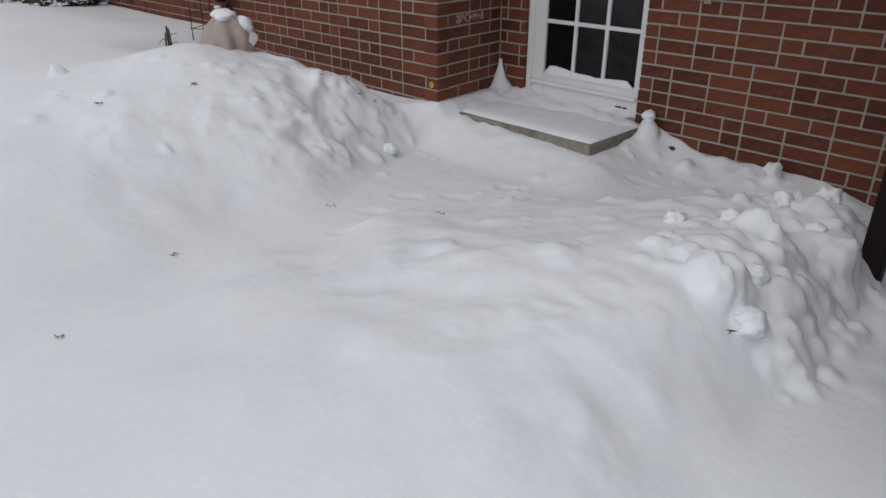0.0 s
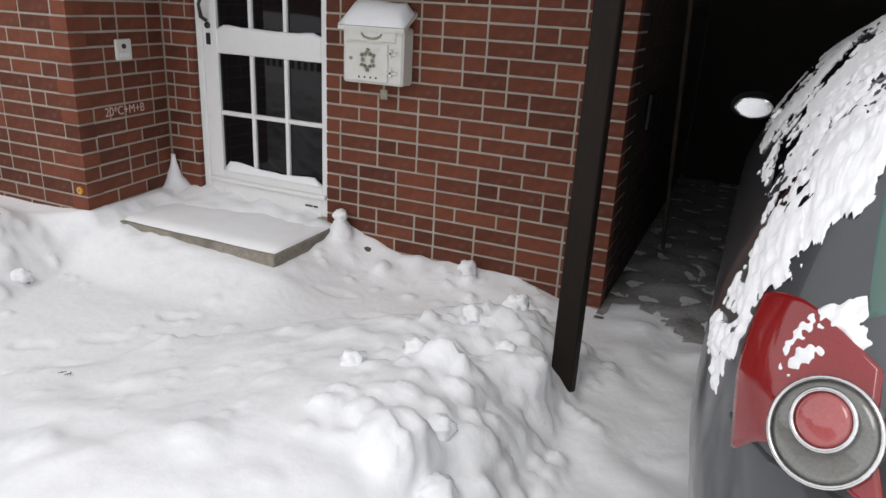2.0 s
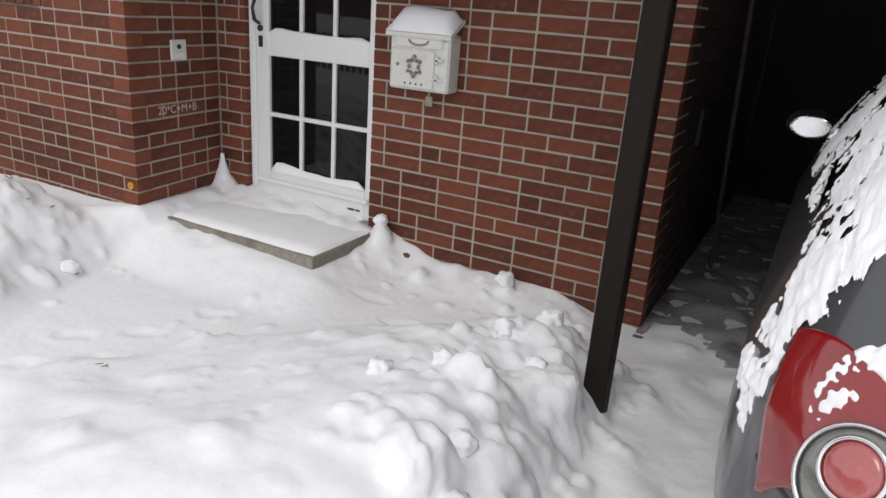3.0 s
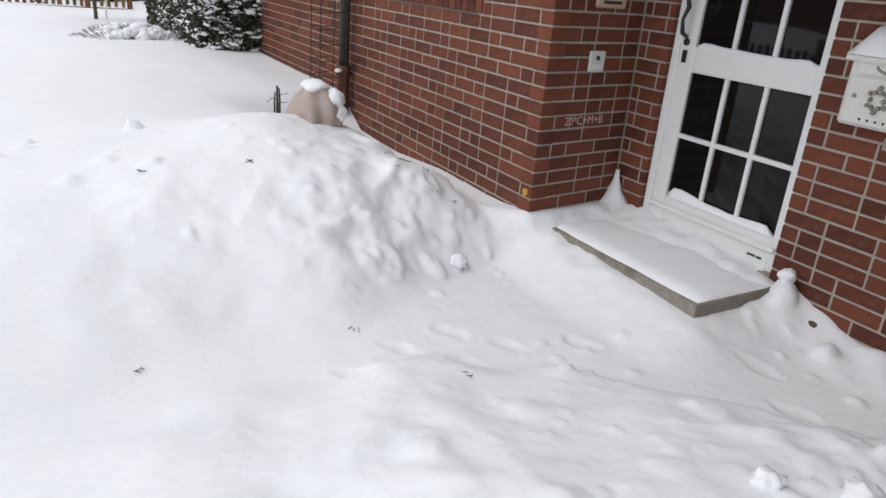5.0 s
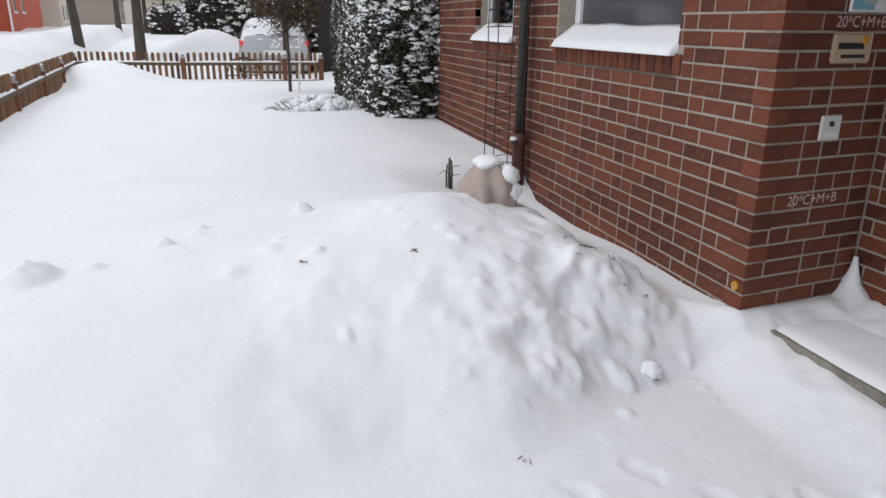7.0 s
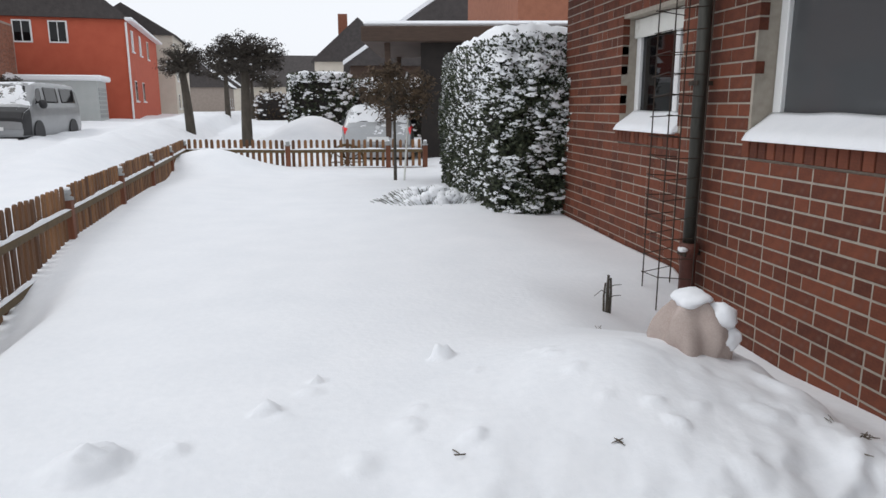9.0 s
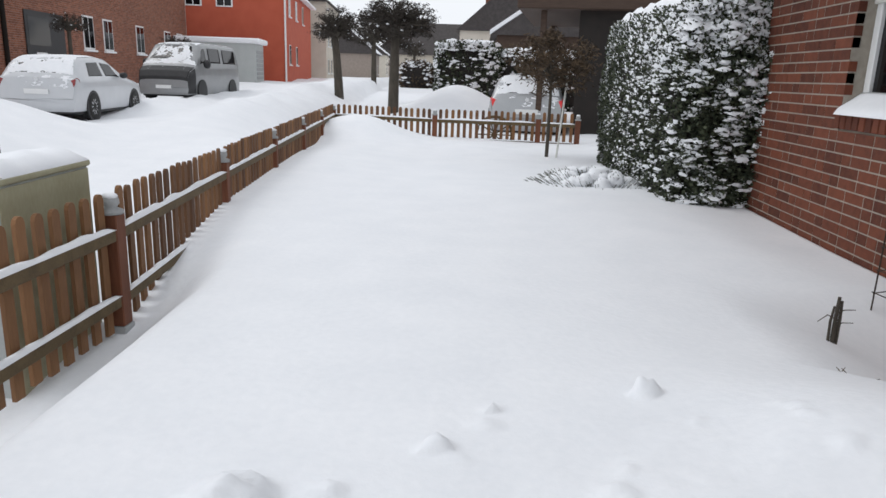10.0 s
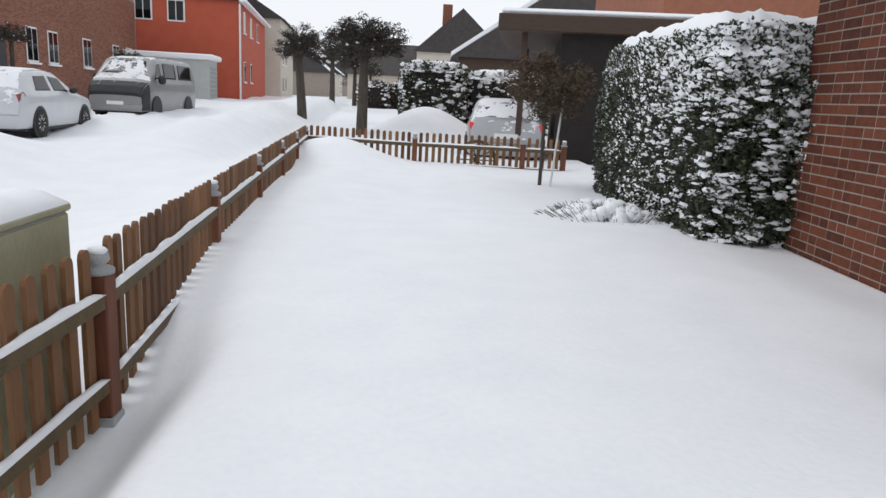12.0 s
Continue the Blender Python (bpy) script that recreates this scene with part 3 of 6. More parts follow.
def lay(wall, a0, a1, holes, place, depth_first, depth_last, near, z_from=-0.30, z_to=WALL_TOP, limit=300, seed=1, brick_tones=(None, None)):
    """Lays courses of bricks in wild bond on a wall; place(a, z, length) gives the pose of a brick whose face runs from a."""
    rng = random.Random(seed)
    jobs = []
    k0, k1 = math.floor((z_from - Z0) / COURSE), math.floor((z_to - Z0) / COURSE)
    for k in range(k0, k1):
        z = Z0 + k * COURSE + JOINT / 2
        a = a0 + (0.0 if (k % 2 == 0) == depth_first else 0.125) if depth_first is not None else a0
        end = a1 - (0.0 if (k % 2 == 0) == depth_last else 0.125) if depth_last is not None else a1
        run = 0
        while a < end - 0.03:
            length = 0.115 if (rng.random() < 0.27 or run > 3) else 0.24
            run = 0 if length < 0.2 else run + 1
            if a == a0 and depth_first is not None:
                length = 0.24 if rng.random() < 0.7 else 0.115
            length = min(length, end - a)
            if end - a - length < 0.05:
                length = end - a
            pieces = [(a, a + length)]
            for h0, h1, b, t in holes:
                if z + COURSE - JOINT > b + 0.02 and z < t - 0.02:
                    pieces = [s for p, q in pieces for s in ((p, min(q, h0)), (max(p, h1), q)) if s[1] - s[0] > 0.025]
            jobs += [(p, z, round(q - p, 3), rng.uniform(-0.0015, 0.0015), 0.115 if p == a0 else 0.06) for p, q in pieces]
            a += length + JOINT
    jobs.sort(key=lambda j: near(j[0], j[1]))
    for p, z, length, out, depth in jobs[:limit]:
        key = (length, depth, brick_tones[0])
        if key not in BRICKS:
            BRICKS[key] = brick_mesh("brick", length, depth)
            if brick_tones[0]:
                BRICKS[key].materials[0] = brick_tones[0]
        ob = new("brick", BRICKS[key])
        ob.matrix_world = place(p, z, length) @ Matrix.Translation((0, out, 0))
        ob.parent = wall
    rest = jobs[limit:]
    if rest:
        vs, fs = [], []
        for p, z, length, out, depth in rest:
            m = place(p, z, length) @ Matrix.Translation((0, out, 0))
            base = len(vs)
            for cz in (0, COURSE - JOINT):
                for cx, cy in ((0, 0), (length, 0), (length, depth), (0, depth)):
                    vs.append(tuple(m @ Vector((cx, cy, cz))))
            fs += [tuple(base + i for i in f) for f in ((0, 1, 5, 4), (1, 2, 6, 5), (2, 3, 7, 6), (3, 0, 4, 7), (4, 5, 6, 7), (3, 2, 1, 0))]
        me = bpy.data.meshes.new("brickwork")
        me.from_pydata(vs, [], fs)
        me.materials.append(brick_tones[1] or M_brick_far)
        ob = new("brickwork", me)
        ob.parent = wall
        tagged(ob, kind="stuff")

# ---- windows, sill bricks, door ----
def window(name, o, glass, label, mullion=None, shutter=False):
    y0, y1, z0, z1 = o
    w = thing(name, (0.13, (y0 + y1) / 2, z0), label, "window", kind="structure")
    h, b = z1 - z0, (y1 - y0) / 2
    fr = boxes(((0, -b, 0.03), (0.07, -b + 0.075, h)), ((0, b - 0.075, 0.03), (0.07, b, h)), ((0, -b + 0.075, 0.03), (0.07, b - 0.075, 0.105)), ((0, -b + 0.075, h - 0.075), (0.07, b - 0.075, h)), bevel=0.006)
    part("window_frame", fr, M_white, w)
    part("window_sill", boxes(((-0.10, -b + 0.003, -0.005), (0.0, b - 0.003, 0.02)), bevel=0.008), M_white, w, "sloping white sill")
    edges = [-b + 0.075] + ([mullion - 0.035, mullion + 0.035] if mullion is not None else []) + [b - 0.075]
    for i in range(0, len(edges), 2):
        part("pane", boxes(((0.030, edges[i], 0.105), (0.040, edges[i + 1], h - 0.075))), glass, w)
    if mullion is not None:
        part("mullion", boxes(((-0.004, mullion - 0.035, 0.10), (0.066, mullion + 0.035, h - 0.075)), bevel=0.006), M_white, w)
    if shutter:
        part("shutter_box", boxes(((-0.03, -b + 0.01, h - 0.16), (-0.002, b - 0.01, h - 0.005)), bevel=0.005), M_mailbox, w, "pale greenish roller shutter")
    part("reveal", boxes(((0.072, -b + 0.01, 0.03), (0.10, b - 0.01, 0.10))), M_white, w)
    return w


window("window_1", W1, M_glass_grey, "white framed window with a pale blind and a snowy sill")
window("window_2", W2, M_glass, "white framed two-pane window with a snowy sill", mullion=-0.22, shutter=True)
def sill_snow(o, seed):
    """A smooth wedge of snow from the sill bricks up to the window frame."""
    bm = bmesh.new()
    n, m = 40, 8
    rows = []
    for i in range(n + 1):
        y = o[0] + 0.003 + (o[1] - o[0] - 0.006) * i / n
        row = []
        for j in range(m + 1):
            w = j / m
            x = -0.055 + 0.183 * w
            z = o[2] - 0.008 + 0.035 * min(1.0, w * 5) ** 0.5 + 0.125 * w ** 1.2 + 0.012 * w * noise.noise(Vector((y * 2.5, w, seed)))
            row.append(bm.verts.new((x, y, z)))
        rows.append(row)
    for i in range(n):
        for j in range(m):
            bm.faces.new((rows[i][j], rows[i][j + 1], rows[i + 1][j + 1], rows[i + 1][j]))
    e3 = bmesh.ops.extrude_face_region(bm, geom=list(bm.faces))
    for v in [q for q in e3["geom"] if isinstance(q, bmesh.types.BMVert)]:
        v.co.z = o[2] - 0.012
    bmesh.ops.recalc_face_normals(bm, faces=bm.faces)
    tagged(link_mesh("sill_snow", bm, M_snow_cap, True), "smooth snow drift lying on the window sill", "snow")


sill_snow(W1, 3)
sill_snow(W2, 4)
door = thing("door_1", (DOOR_X + 0.03, -0.64, 0.115), "white glazed entrance door with twelve small panes, closed", "door", kind="structure")
hw, dh = 0.493, 1.99
part("door_frame", boxes(((0, -hw, 0), (0.07, -hw + 0.018, dh)), ((0, hw - 0.048, 0), (0.07, hw, dh)), ((0, -hw + 0.018, dh - 0.06), (0.07, hw - 0.048, dh)), bevel=0.006), M_white, door)
L0, L1 = -hw + 0.018, hw - 0.048
G0, G1 = L0 + 0.042, L1 - 0.108
part("door_leaf", boxes(((0.012, L0, 0.003), (0.06, G0, dh - 0.062)), ((0.012, G1, 0.003), (0.06, L1, dh - 0.062)), ((0.012, G0, 0.003), (0.06, G1, 0.20)), ((0.012, G0, 0.938), (0.06, G1, 1.085)), ((0.012, G0, dh - 0.16), (0.06, G1, dh - 0.062)), bevel=0.005), M_white, door)
for b0, b1 in ((0.20, 0.938), (1.085, dh - 0.16)):
    zm = (b0 + b1) / 2
    cols = [G0 + (G1 - G0) * i / 3 for i in range(4)]
    rows_z = [b0, zm, b1]
    for i in range(3):
        for j in range(2):
            part("pane", boxes(((0.034, cols[i], rows_z[j]), (0.042, cols[i + 1], rows_z[j + 1]))), M_glass, door)
    for i in (1, 2):
        part("glazing_bar", boxes(((0.016, cols[i] - 0.014, b0), (0.054, cols[i] + 0.014, b1)), bevel=0.004), M_white, door)
    part("glazing_bar", boxes(((0.018, G0, zm - 0.014), (0.052, G1, zm + 0.014)), bevel=0.004), M_white, door)
    bm = snow_strip((0.0, G0 + 0.005, b0 - 0.004), (0.033, G1 - 0.005, b0 + (0.085 if b0 < 0.5 else 0.035)), 8 + b0)
    for v in bm.verts:
        if v.co.z > b0 + 0.004:
            v.co.z = b0 + (v.co.z - b0) * (0.35 + 1.1 * abs((v.co.y - G0) / (G1 - G0) - 0.4))
    tagged(link_mesh("pane_snow", bm, M_snow_cap, True), "thin snow drifted into the door panes", "snow").matrix_world = door.matrix_world
part("door_handle", tube(tube_bm([(-0.005, L1 - 0.045, 1.13), (-0.05, L1 - 0.05, 1.15), (-0.055, L1 - 0.04, 1.22), (-0.04, L1 - 0.055, 1.29), (-0.055, L1 - 0.045, 1.36), (-0.005, L1 - 0.045, 1.40)], [0.012, 0.013, 0.009, 0.014, 0.011, 0.012]), [(0.0, L1 - 0.045, 1.10), (0.012, L1 - 0.045, 1.10)], 0.02), M_black, door, "black wrought iron pull handle", True)
part("key_plate", boxes(((0.002, L1 - 0.062, 0.985), (0.012, L1 - 0.03, 1.055)), bevel=0.003), M_black, door)
part("weather_bar", boxes(((-0.012, L0 + 0.005, 0.115), (0.012, L1 - 0.005, 0.145)), bevel=0.006), M_white, door)
for i, yy in enumerate((-0.36, -0.40, -0.34)):
    part("drain_slot", boxes(((0.006, yy, 0.055), (0.0125, yy + 0.03, 0.065))), M_black, door)

slab = thing("door_step", (0.0, 0, 0), "exposed aggregate concrete door step under thin snow", "step")
part("slab", boxes(((0.115, -1.225, -0.06), (DOOR_X + 0.03, -0.02, 0.098)), bevel=0.006), M_slab, slab)
bm = snow_strip((0.125, -1.215, 0.096), (DOOR_X + 0.028, -0.012, 0.116), 5)
tagged(link_mesh("step_snow", bm, M_snow_cap, True), "thin powder snow lying on the door step", "snow")
bm = bmesh.new()
rows = []
for i in range(15):
    k = i / 14
    r = 0.012 + 0.15 * (1 - k) ** 2.6 + 0.016 * (1 - k)
    row = []
    for j in range(20):
        a = j * math.tau / 20
        w = r * (1 + 0.25 * noise.noise(Vector((math.cos(a) * 1.5, math.sin(a) * 1.5, k * 4))))
        row.append(bm.verts.new((0.725 + w * math.cos(a), 0.055 + w * math.sin(a) * 1.3, 0.09 + 0.29 * k)))
    rows.append(row)
for p, q in zip(rows, rows[1:]):
    for j in range(20):
        bm.faces.new((p[j], p[(j + 1) % 20], q[(j + 1) % 20], q[j]))
bm.faces.new(rows[-1])
tagged(link_mesh("corner_drift", bm, M_snow_cap, True), "small snow drift piled in the door corner", "snow")

# ---- things on the walls ----
letter = thing("mailbox", (DOOR_X, -1.51, 0.985), "cream enamel wall mailbox with snow on its lid", "mailbox")
part("body", boxes(((-0.125, -0.185, 0), (-0.003, 0.185, 0.30)), bevel=0.012), M_mailbox, letter)
bm = bmesh.new()
rib(bm, [(-0.15, -0.2, 0.295), (-0.15, 0.2, 0.295)], [(-0.003, -0.2, 0.38), (-0.003, 0.2, 0.38)])
e = bmesh.ops.extrude_face_region(bm, geom=list(bm.faces))
for v in [q for q in e["geom"] if isinstance(q, bmesh.types.BMVert)]:
    v.co.z -= 0.02
bmesh.ops.recalc_face_normals(bm, faces=bm.faces)
part("lid", bm, M_mailbox, letter)
part("slot_flap", boxes(((-0.136, -0.145, 0.222), (-0.125, 0.145, 0.285)), bevel=0.004), M_mailbox, letter)
part("flap_handle", tube_bm([(-0.137, 0.06 * math.cos(a), 0.262 - 0.026 * math.sin(a)) for a in np.linspace(0, math.pi, 9)], 0.006), M_brassy, letter, smooth=True)
part("door_panel", boxes(((-0.134, -0.10, 0.012), (-0.125, 0.165, 0.212)), bevel=0.004), M_mailbox, letter)
bm = bmesh.new()
for i in range(12):
    a = i * math.tau / 12
    blob(bm, (-0.142, 0.02 + 0.042 * math.cos(a) * (1 if i % 2 else 0.7), 0.125 + 0.052 * math.sin(a) * (1 if i % 2 else 0.7)), 0.012, i, 1, 0.3, 1)
part("ornament", bm, M_brassy, letter, "tarnished flower rosette", True)
part("lock", tube_bm([(-0.13, 0.125, 0.13), (-0.142, 0.125, 0.13)], 0.009), M_brassy, letter)
for i in range(4):
    part("peephole", tube_bm([(-0.13, 0.075 - i * 0.035, 0.035), (-0.1355, 0.075 - i * 0.035, 0.035)], 0.006), M_black, letter)
for zz in (0.06, 0.16):
    part("hinge", boxes(((-0.139, -0.155, zz), (-0.132, -0.085, zz + 0.014)), ((-0.139, -0.125, zz - 0.012), (-0.132, -0.105, zz + 0.03)), bevel=0.002), M_mailbox, letter)
part("tag", boxes(((-0.06, -0.06, -0.085), (-0.05, -0.015, -0.03)), ((-0.06, -0.045, -0.03), (-0.05, -0.03, 0.0)), bevel=0.003), M_brassy, letter)
bm = snow_strip((-0.15, -0.2, 0.0), (-0.003, 0.2, 0.085), 12)
for v in bm.verts:
    v.co.z += 0.30 + 0.085 * (v.co.x + 0.15) / 0.147
tagged(link_mesh("mailbox_snow", bm, M_snow_cap, True), "cap of snow on the mailbox lid", "snow").matrix_world = letter.matrix_world

def on_slant(a, z, out=0.0):
    """A place on the slanting return wall, a metres from its outer corner."""
    c, s = math.cos(radians(SLANT)), math.sin(radians(SLANT))
    return a * c + out * s, a * s - out * c, z


bell = thing("doorbell", on_slant(0.391, 1.063), "pale square doorbell plate with a dark button", "doorbell", turn=SLANT)
part("plate", boxes(((-0.065, -0.018, -0.06), (0.065, -0.001, 0.06)), bevel=0.006), M_mailbox, bell)
part("button", tube_bm([(-0.005, -0.017, 0.02), (-0.005, -0.026, 0.02)], 0.014, 12), M_black, bell)
part("name_strip", boxes(((-0.04, -0.0195, -0.042), (0.04, -0.018, -0.02))), M_white, bell)
plq = thing("name_plaque", on_slant(0.44, 1.43), "sand-coloured clay plaque with dark lettering bars", "plaque", turn=SLANT)
part("panel", boxes(((-0.125, -0.016, -0.07), (0.125, -0.001, 0.07)), bevel=0.012), M_plaque, plq)
for i, (a, b, zz, hh) in enumerate(((-0.095, 0.07, -0.005, 0.028), (-0.07, 0.085, -0.045, 0.016))):
    part("lettering_bar", boxes(((a, -0.0175, zz), (b, -0.016, zz + hh))), M_black, plq)
part("sun_motif", tube_bm([(0.075, -0.016, 0.035), (0.075, -0.019, 0.035)], 0.022, 12), M_orange, plq)
tile = thing("picture_tile", on_slant(0.51, 1.653), "white ceramic tile with a blue painted motif", "tile", turn=SLANT)
part("panel", boxes(((-0.13, -0.016, -0.065), (0.13, -0.001, 0.065)), bevel=0.006), M_white, tile)
for lo, hi in (((-0.12, -0.055), (-0.045, 0.055)), ((-0.042, -0.055), (0.02, -0.02)), ((0.05, 0.02), (0.12, 0.055))):
    part("motif", boxes(((lo[0], -0.0175, lo[1]), (hi[0], -0.016, hi[1]))), M_tile_blue, tile)
part("white_shape", lathe([(0.04, 0), (0.04, 0.0025)], 20), M_cabinet, tile).matrix_basis = pose(0.0, -0.016, 0.005, 90, 0, 0)
dot = thing("reflector_disc", (0.0, 0.05, 0.288), "small orange disc fixed to the brick corner", "marker")
part("disc", tube_bm([(-0.001, 0, 0), (-0.012, 0, 0)], 0.022, 16), M_orange, dot)
part("screw", tube_bm([(-0.012, 0, 0), (-0.015, 0, 0)], 0.007, 8), M_brassy, dot)


def chalk_line(x0, z, text, size):
    cu = bpy.data.curves.new("chalk_writing", "FONT")
    cu.body, cu.size, cu.extrude = text, size, 0.0004
    ob = new("chalk_writing", cu)
    me2 = bpy.data.meshes.new_from_object(ob)
    bpy.data.objects.remove(ob)
    me2.materials.append(M_chalk)
    ob = tagged(new("chalk_writing", me2), "faint chalk blessing written on the bricks", "writing")
    ob.matrix_world = pose(*on_slant(x0, z, 0.0035), 90, 0, SLANT)


for x0, z in ((0.20, 0.690), (0.32, 1.522)):
    chalk_line(x0, z, "20*C+M+B", 0.072)

# ---- downpipe and trellis ----
pipe = thing("downpipe", (-0.085, 2.84, 0.0), "dark zinc downpipe on a brown standpipe", "downpipe")
part("pipe", tube_bm([(0, 0, 0.60), (0, 0, WALL_TOP)], 0.045, 16), M_pipe, pipe, smooth=True)
part("standpipe", tube_bm([(0, 0, -0.1), (0, 0, 0.57), (0, 0, 0.575), (0, 0, 0.64)], [0.055, 0.055, 0.066, 0.066], 16), M_pipe_red, pipe, "brown painted standpipe", True)
for z in (0.55, 1.7):
    part("clip", boxes(((-0.06, -0.008, z), (0.085, 0.008, z + 0.03)), ((-0.055, -0.06, z), (-0.047, 0.06, z + 0.03)), bevel=0.002), M_iron, pipe)
tagged(link_mesh("clip_snow", blob(blob(bmesh.new(), (-0.15, 2.80, 0.60), 0.035, 2, 0.5), (-0.13, 2.85, 0.60), 0.03, 3, 0.5), M_snow_cap, True), "bit of snow caught on the pipe clip", "snow")
trel = thing("wire_trellis", (-0.22, 2.86, 0.0), "rusty wire trellis column around the downpipe", "trellis")
rods = [(-0.13, -0.12), (-0.13, 0.12), (0.10, -0.16), (0.10, 0.16)]
for i, (a, b) in enumerate(rods):
    part("rod", tube_bm([(a, b, -0.1 if i < 2 else 0.3), (a + 0.01, b, 1.4), (a + 0.02, b, 2.7)], 0.0045, 6), M_iron, trel)
for i in range(17):
    z = 0.42 + i * 0.135
    for (a, b) in ((0, 1), (0, 2), (1, 3)):
        p, q = rods[a], rods[b]
        j = 0.012 * math.sin(i * 7 + a + b)
        part("rung", tube_bm([(p[0] - 0.01, p[1] - 0.012, z + j), (q[0], q[1] + 0.02, z - j)], 0.0035, 5), M_iron, trel)

# ---- covered plant, stick, debris ----
pot = thing("fleece_covered_plant", (-0.92, 1.20, 0.42), "potted plant wrapped in beige fleece with a snow cap", "covered plant")
bm = bmesh.new()
res = bmesh.ops.create_icosphere(bm, subdivisions=4, radius=1)
for v in res["verts"]:
    a = math.atan2(v.co.y, v.co.x)
    fold = 0.022 * math.sin(a * 5 + 2.2 * v.co.z) + 0.014 * math.sin(a * 9 + 1.0) * (1 - max(0, v.co.z))
    r = 0.158 * (1.0 - 0.32 * max(0.0, v.co.z) ** 2) + fold
    v.co = Vector((v.co.x * r, v.co.y * r, 0.14 + v.co.z * 0.20 + 0.012 * noise.noise(v.co * 3)))
part("cover", bm, M_fleece, pot, smooth=True)
tagged(link_mesh("plant_snow", blob(blob(blob(bmesh.new(), (-0.94, 1.19, 0.735), 0.085, 3, 0.5, 0.3, 3), (-0.83, 1.13, 0.66), 0.075, 5, 0.9, 0.3, 3), (-0.80, 1.11, 0.57), 0.055, 6, 1.0, 0.3, 3), M_snow_cap, True), "snow lying on the fleece cover", "snow")
st = thing("bare_rose_stump", (-0.80, 2.49, 0.30), "bare thorny rose stump sticking out of the snow", "plant")
for dx, h, k in ((0, 0.22, 0.012), (0.018, 0.20, 0.009), (-0.02, 0.17, 0.008)):
    part("stem", tube_bm([(dx, 0, -0.1), (dx * 1.2, 0.004, h * 0.5), (dx * 0.9, 0, h)], [k, k * 0.9, k * 0.7], 7), M_bark, st)
for sx, z in ((1, 0.06), (-1, 0.10), (1, 0.13)):
    part("twig", tube_bm([(0, 0, z), (0.04 * sx, 0.01, z + 0.02), (0.09 * sx, 0.0, z + 0.005 + 0.02 * sx)], [0.004, 0.003, 0.002], 5), M_twig, st)


def ground_hit(x, y):
    return snow_z(x, y)


def debris(x, y, seed, r=0.014, name="leaf_litter"):
    bm = bmesh.new()
    rg = random.Random(seed)
    for i in range(3):
        a = rg.uniform(0, math.tau)
        p = Vector((x + rg.uniform(-.02, .02), y + rg.uniform(-.02, .02), ground_hit(x, y) + 0.008))
        d = Vector((math.cos(a), math.sin(a), rg.uniform(-.1, .5))) * r * 1.6
        tube(bm, [p - d, p, p + d], [r * 0.1, r * 0.22, r * 0.1], 5)
    tagged(link_mesh(name, bm, M_soil), "dark bit of twig and leaf lying on snow", "leaf litter", "litter on the snow")


for i, (x, y) in enumerate(((-0.75, 0.33), (-0.66, 0.42), (-0.60, 0.50), (-0.52, 0.36), (-0.48, 0.62), (-0.55, 0.22), (-1.56, 0.48), (-2.08, 0.55), (-1.36, -0.57), (-0.53, -0.13), (-2.28, -0.65), (-1.15, -1.22), (-0.42, 0.18), (-0.7, 0.56), (-1.14, 1.75), (-1.0, 1.70), (-1.27, -2.77), (-0.70, -2.85), (-2.9, -1.1))):
    debris(x, y, i, 0.013 if i < 8 else 0.010)
tagged(link_mesh("field_stone", blob(bmesh.new(), (0.70, -1.46, 0.0), 0.035, 5, 0.7, 0.3), M_soil, True), "small brown stone lying in the snow by the wall", "stone")
# loose clods of snow
for i, (x, y, r) in enumerate(((-0.615, -2.45, 0.055), (-0.83, -2.30, 0.045), (0.67, -2.12, 0.05), (0.70, -1.27, 0.045), (-0.35, -2.70, 0.045), (0.02, -2.62, 0.055), (-1.0, -2.72, 0.045), (-0.53, -0.10, 0.05), (-1.18, -2.80, 0.06), (-0.2, -2.5, 0.045))):
    bm = bmesh.new()
    blob(bm, (x, y, ground_hit(x, y) + r * 0.2), r, i + 20, 0.85, 0.5, 3)
    for v in bm.verts:
        v.co += 0.005 * noise.noise_vector(v.co * 30)
    tagged(link_mesh("snow_clod", bm, M_snow_cap, True), "loose angular clod of shovelled snow", "snow clod", "snow clods")
# ---- carport ----
post = thing("carport_post", (-0.14, -2.90, 0.0), "dark brown painted square carport post", "post")
part("shaft", boxes(((-0.047, -0.047, -0.2), (0.047, 0.047, 2.316)), bevel=0.006), M_post, post)
# added ceiling, out of view; its reach is set to darken the entrance yard
tagged(link_mesh("porch_shade_ceiling", boxes(((-0.48, CARPORT_Y - 0.15, 2.32), (DOOR_X - 0.006, -0.006, 2.42)), bevel=0.008), M_dark), "unseen ceiling over the entrance recess, added to shade the yard", "ceiling", kind="structure")
# unseen roof, lowered and drawn forward to block light from the carport
roof_c = tagged(link_mesh("carport_roof", boxes(((-0.75, -6.2, 2.16), (9.0, CARPORT_Y - 0.16, 2.42)), bevel=0.01), M_dark), "unseen dark timber carport roof, set low to shade the inside", "roof", kind="structure")
# the near-black of both walls stands for the carport's unlit depth
tagged(link_mesh("carport_wall_south", boxes(((-0.3, -6.2, -0.4), (9.0, -6.05, 2.16))), M_dark), "near-black side wall of the carport, shade in its colour", "wall", kind="structure")
tagged(link_mesh("carport_wall_back", boxes(((4.4, -6.05, -0.4), (4.6, CARPORT_Y - 0.01, 2.16))), M_dark), "near-black rear wall of the carport, shade in its colour", "wall", kind="structure")
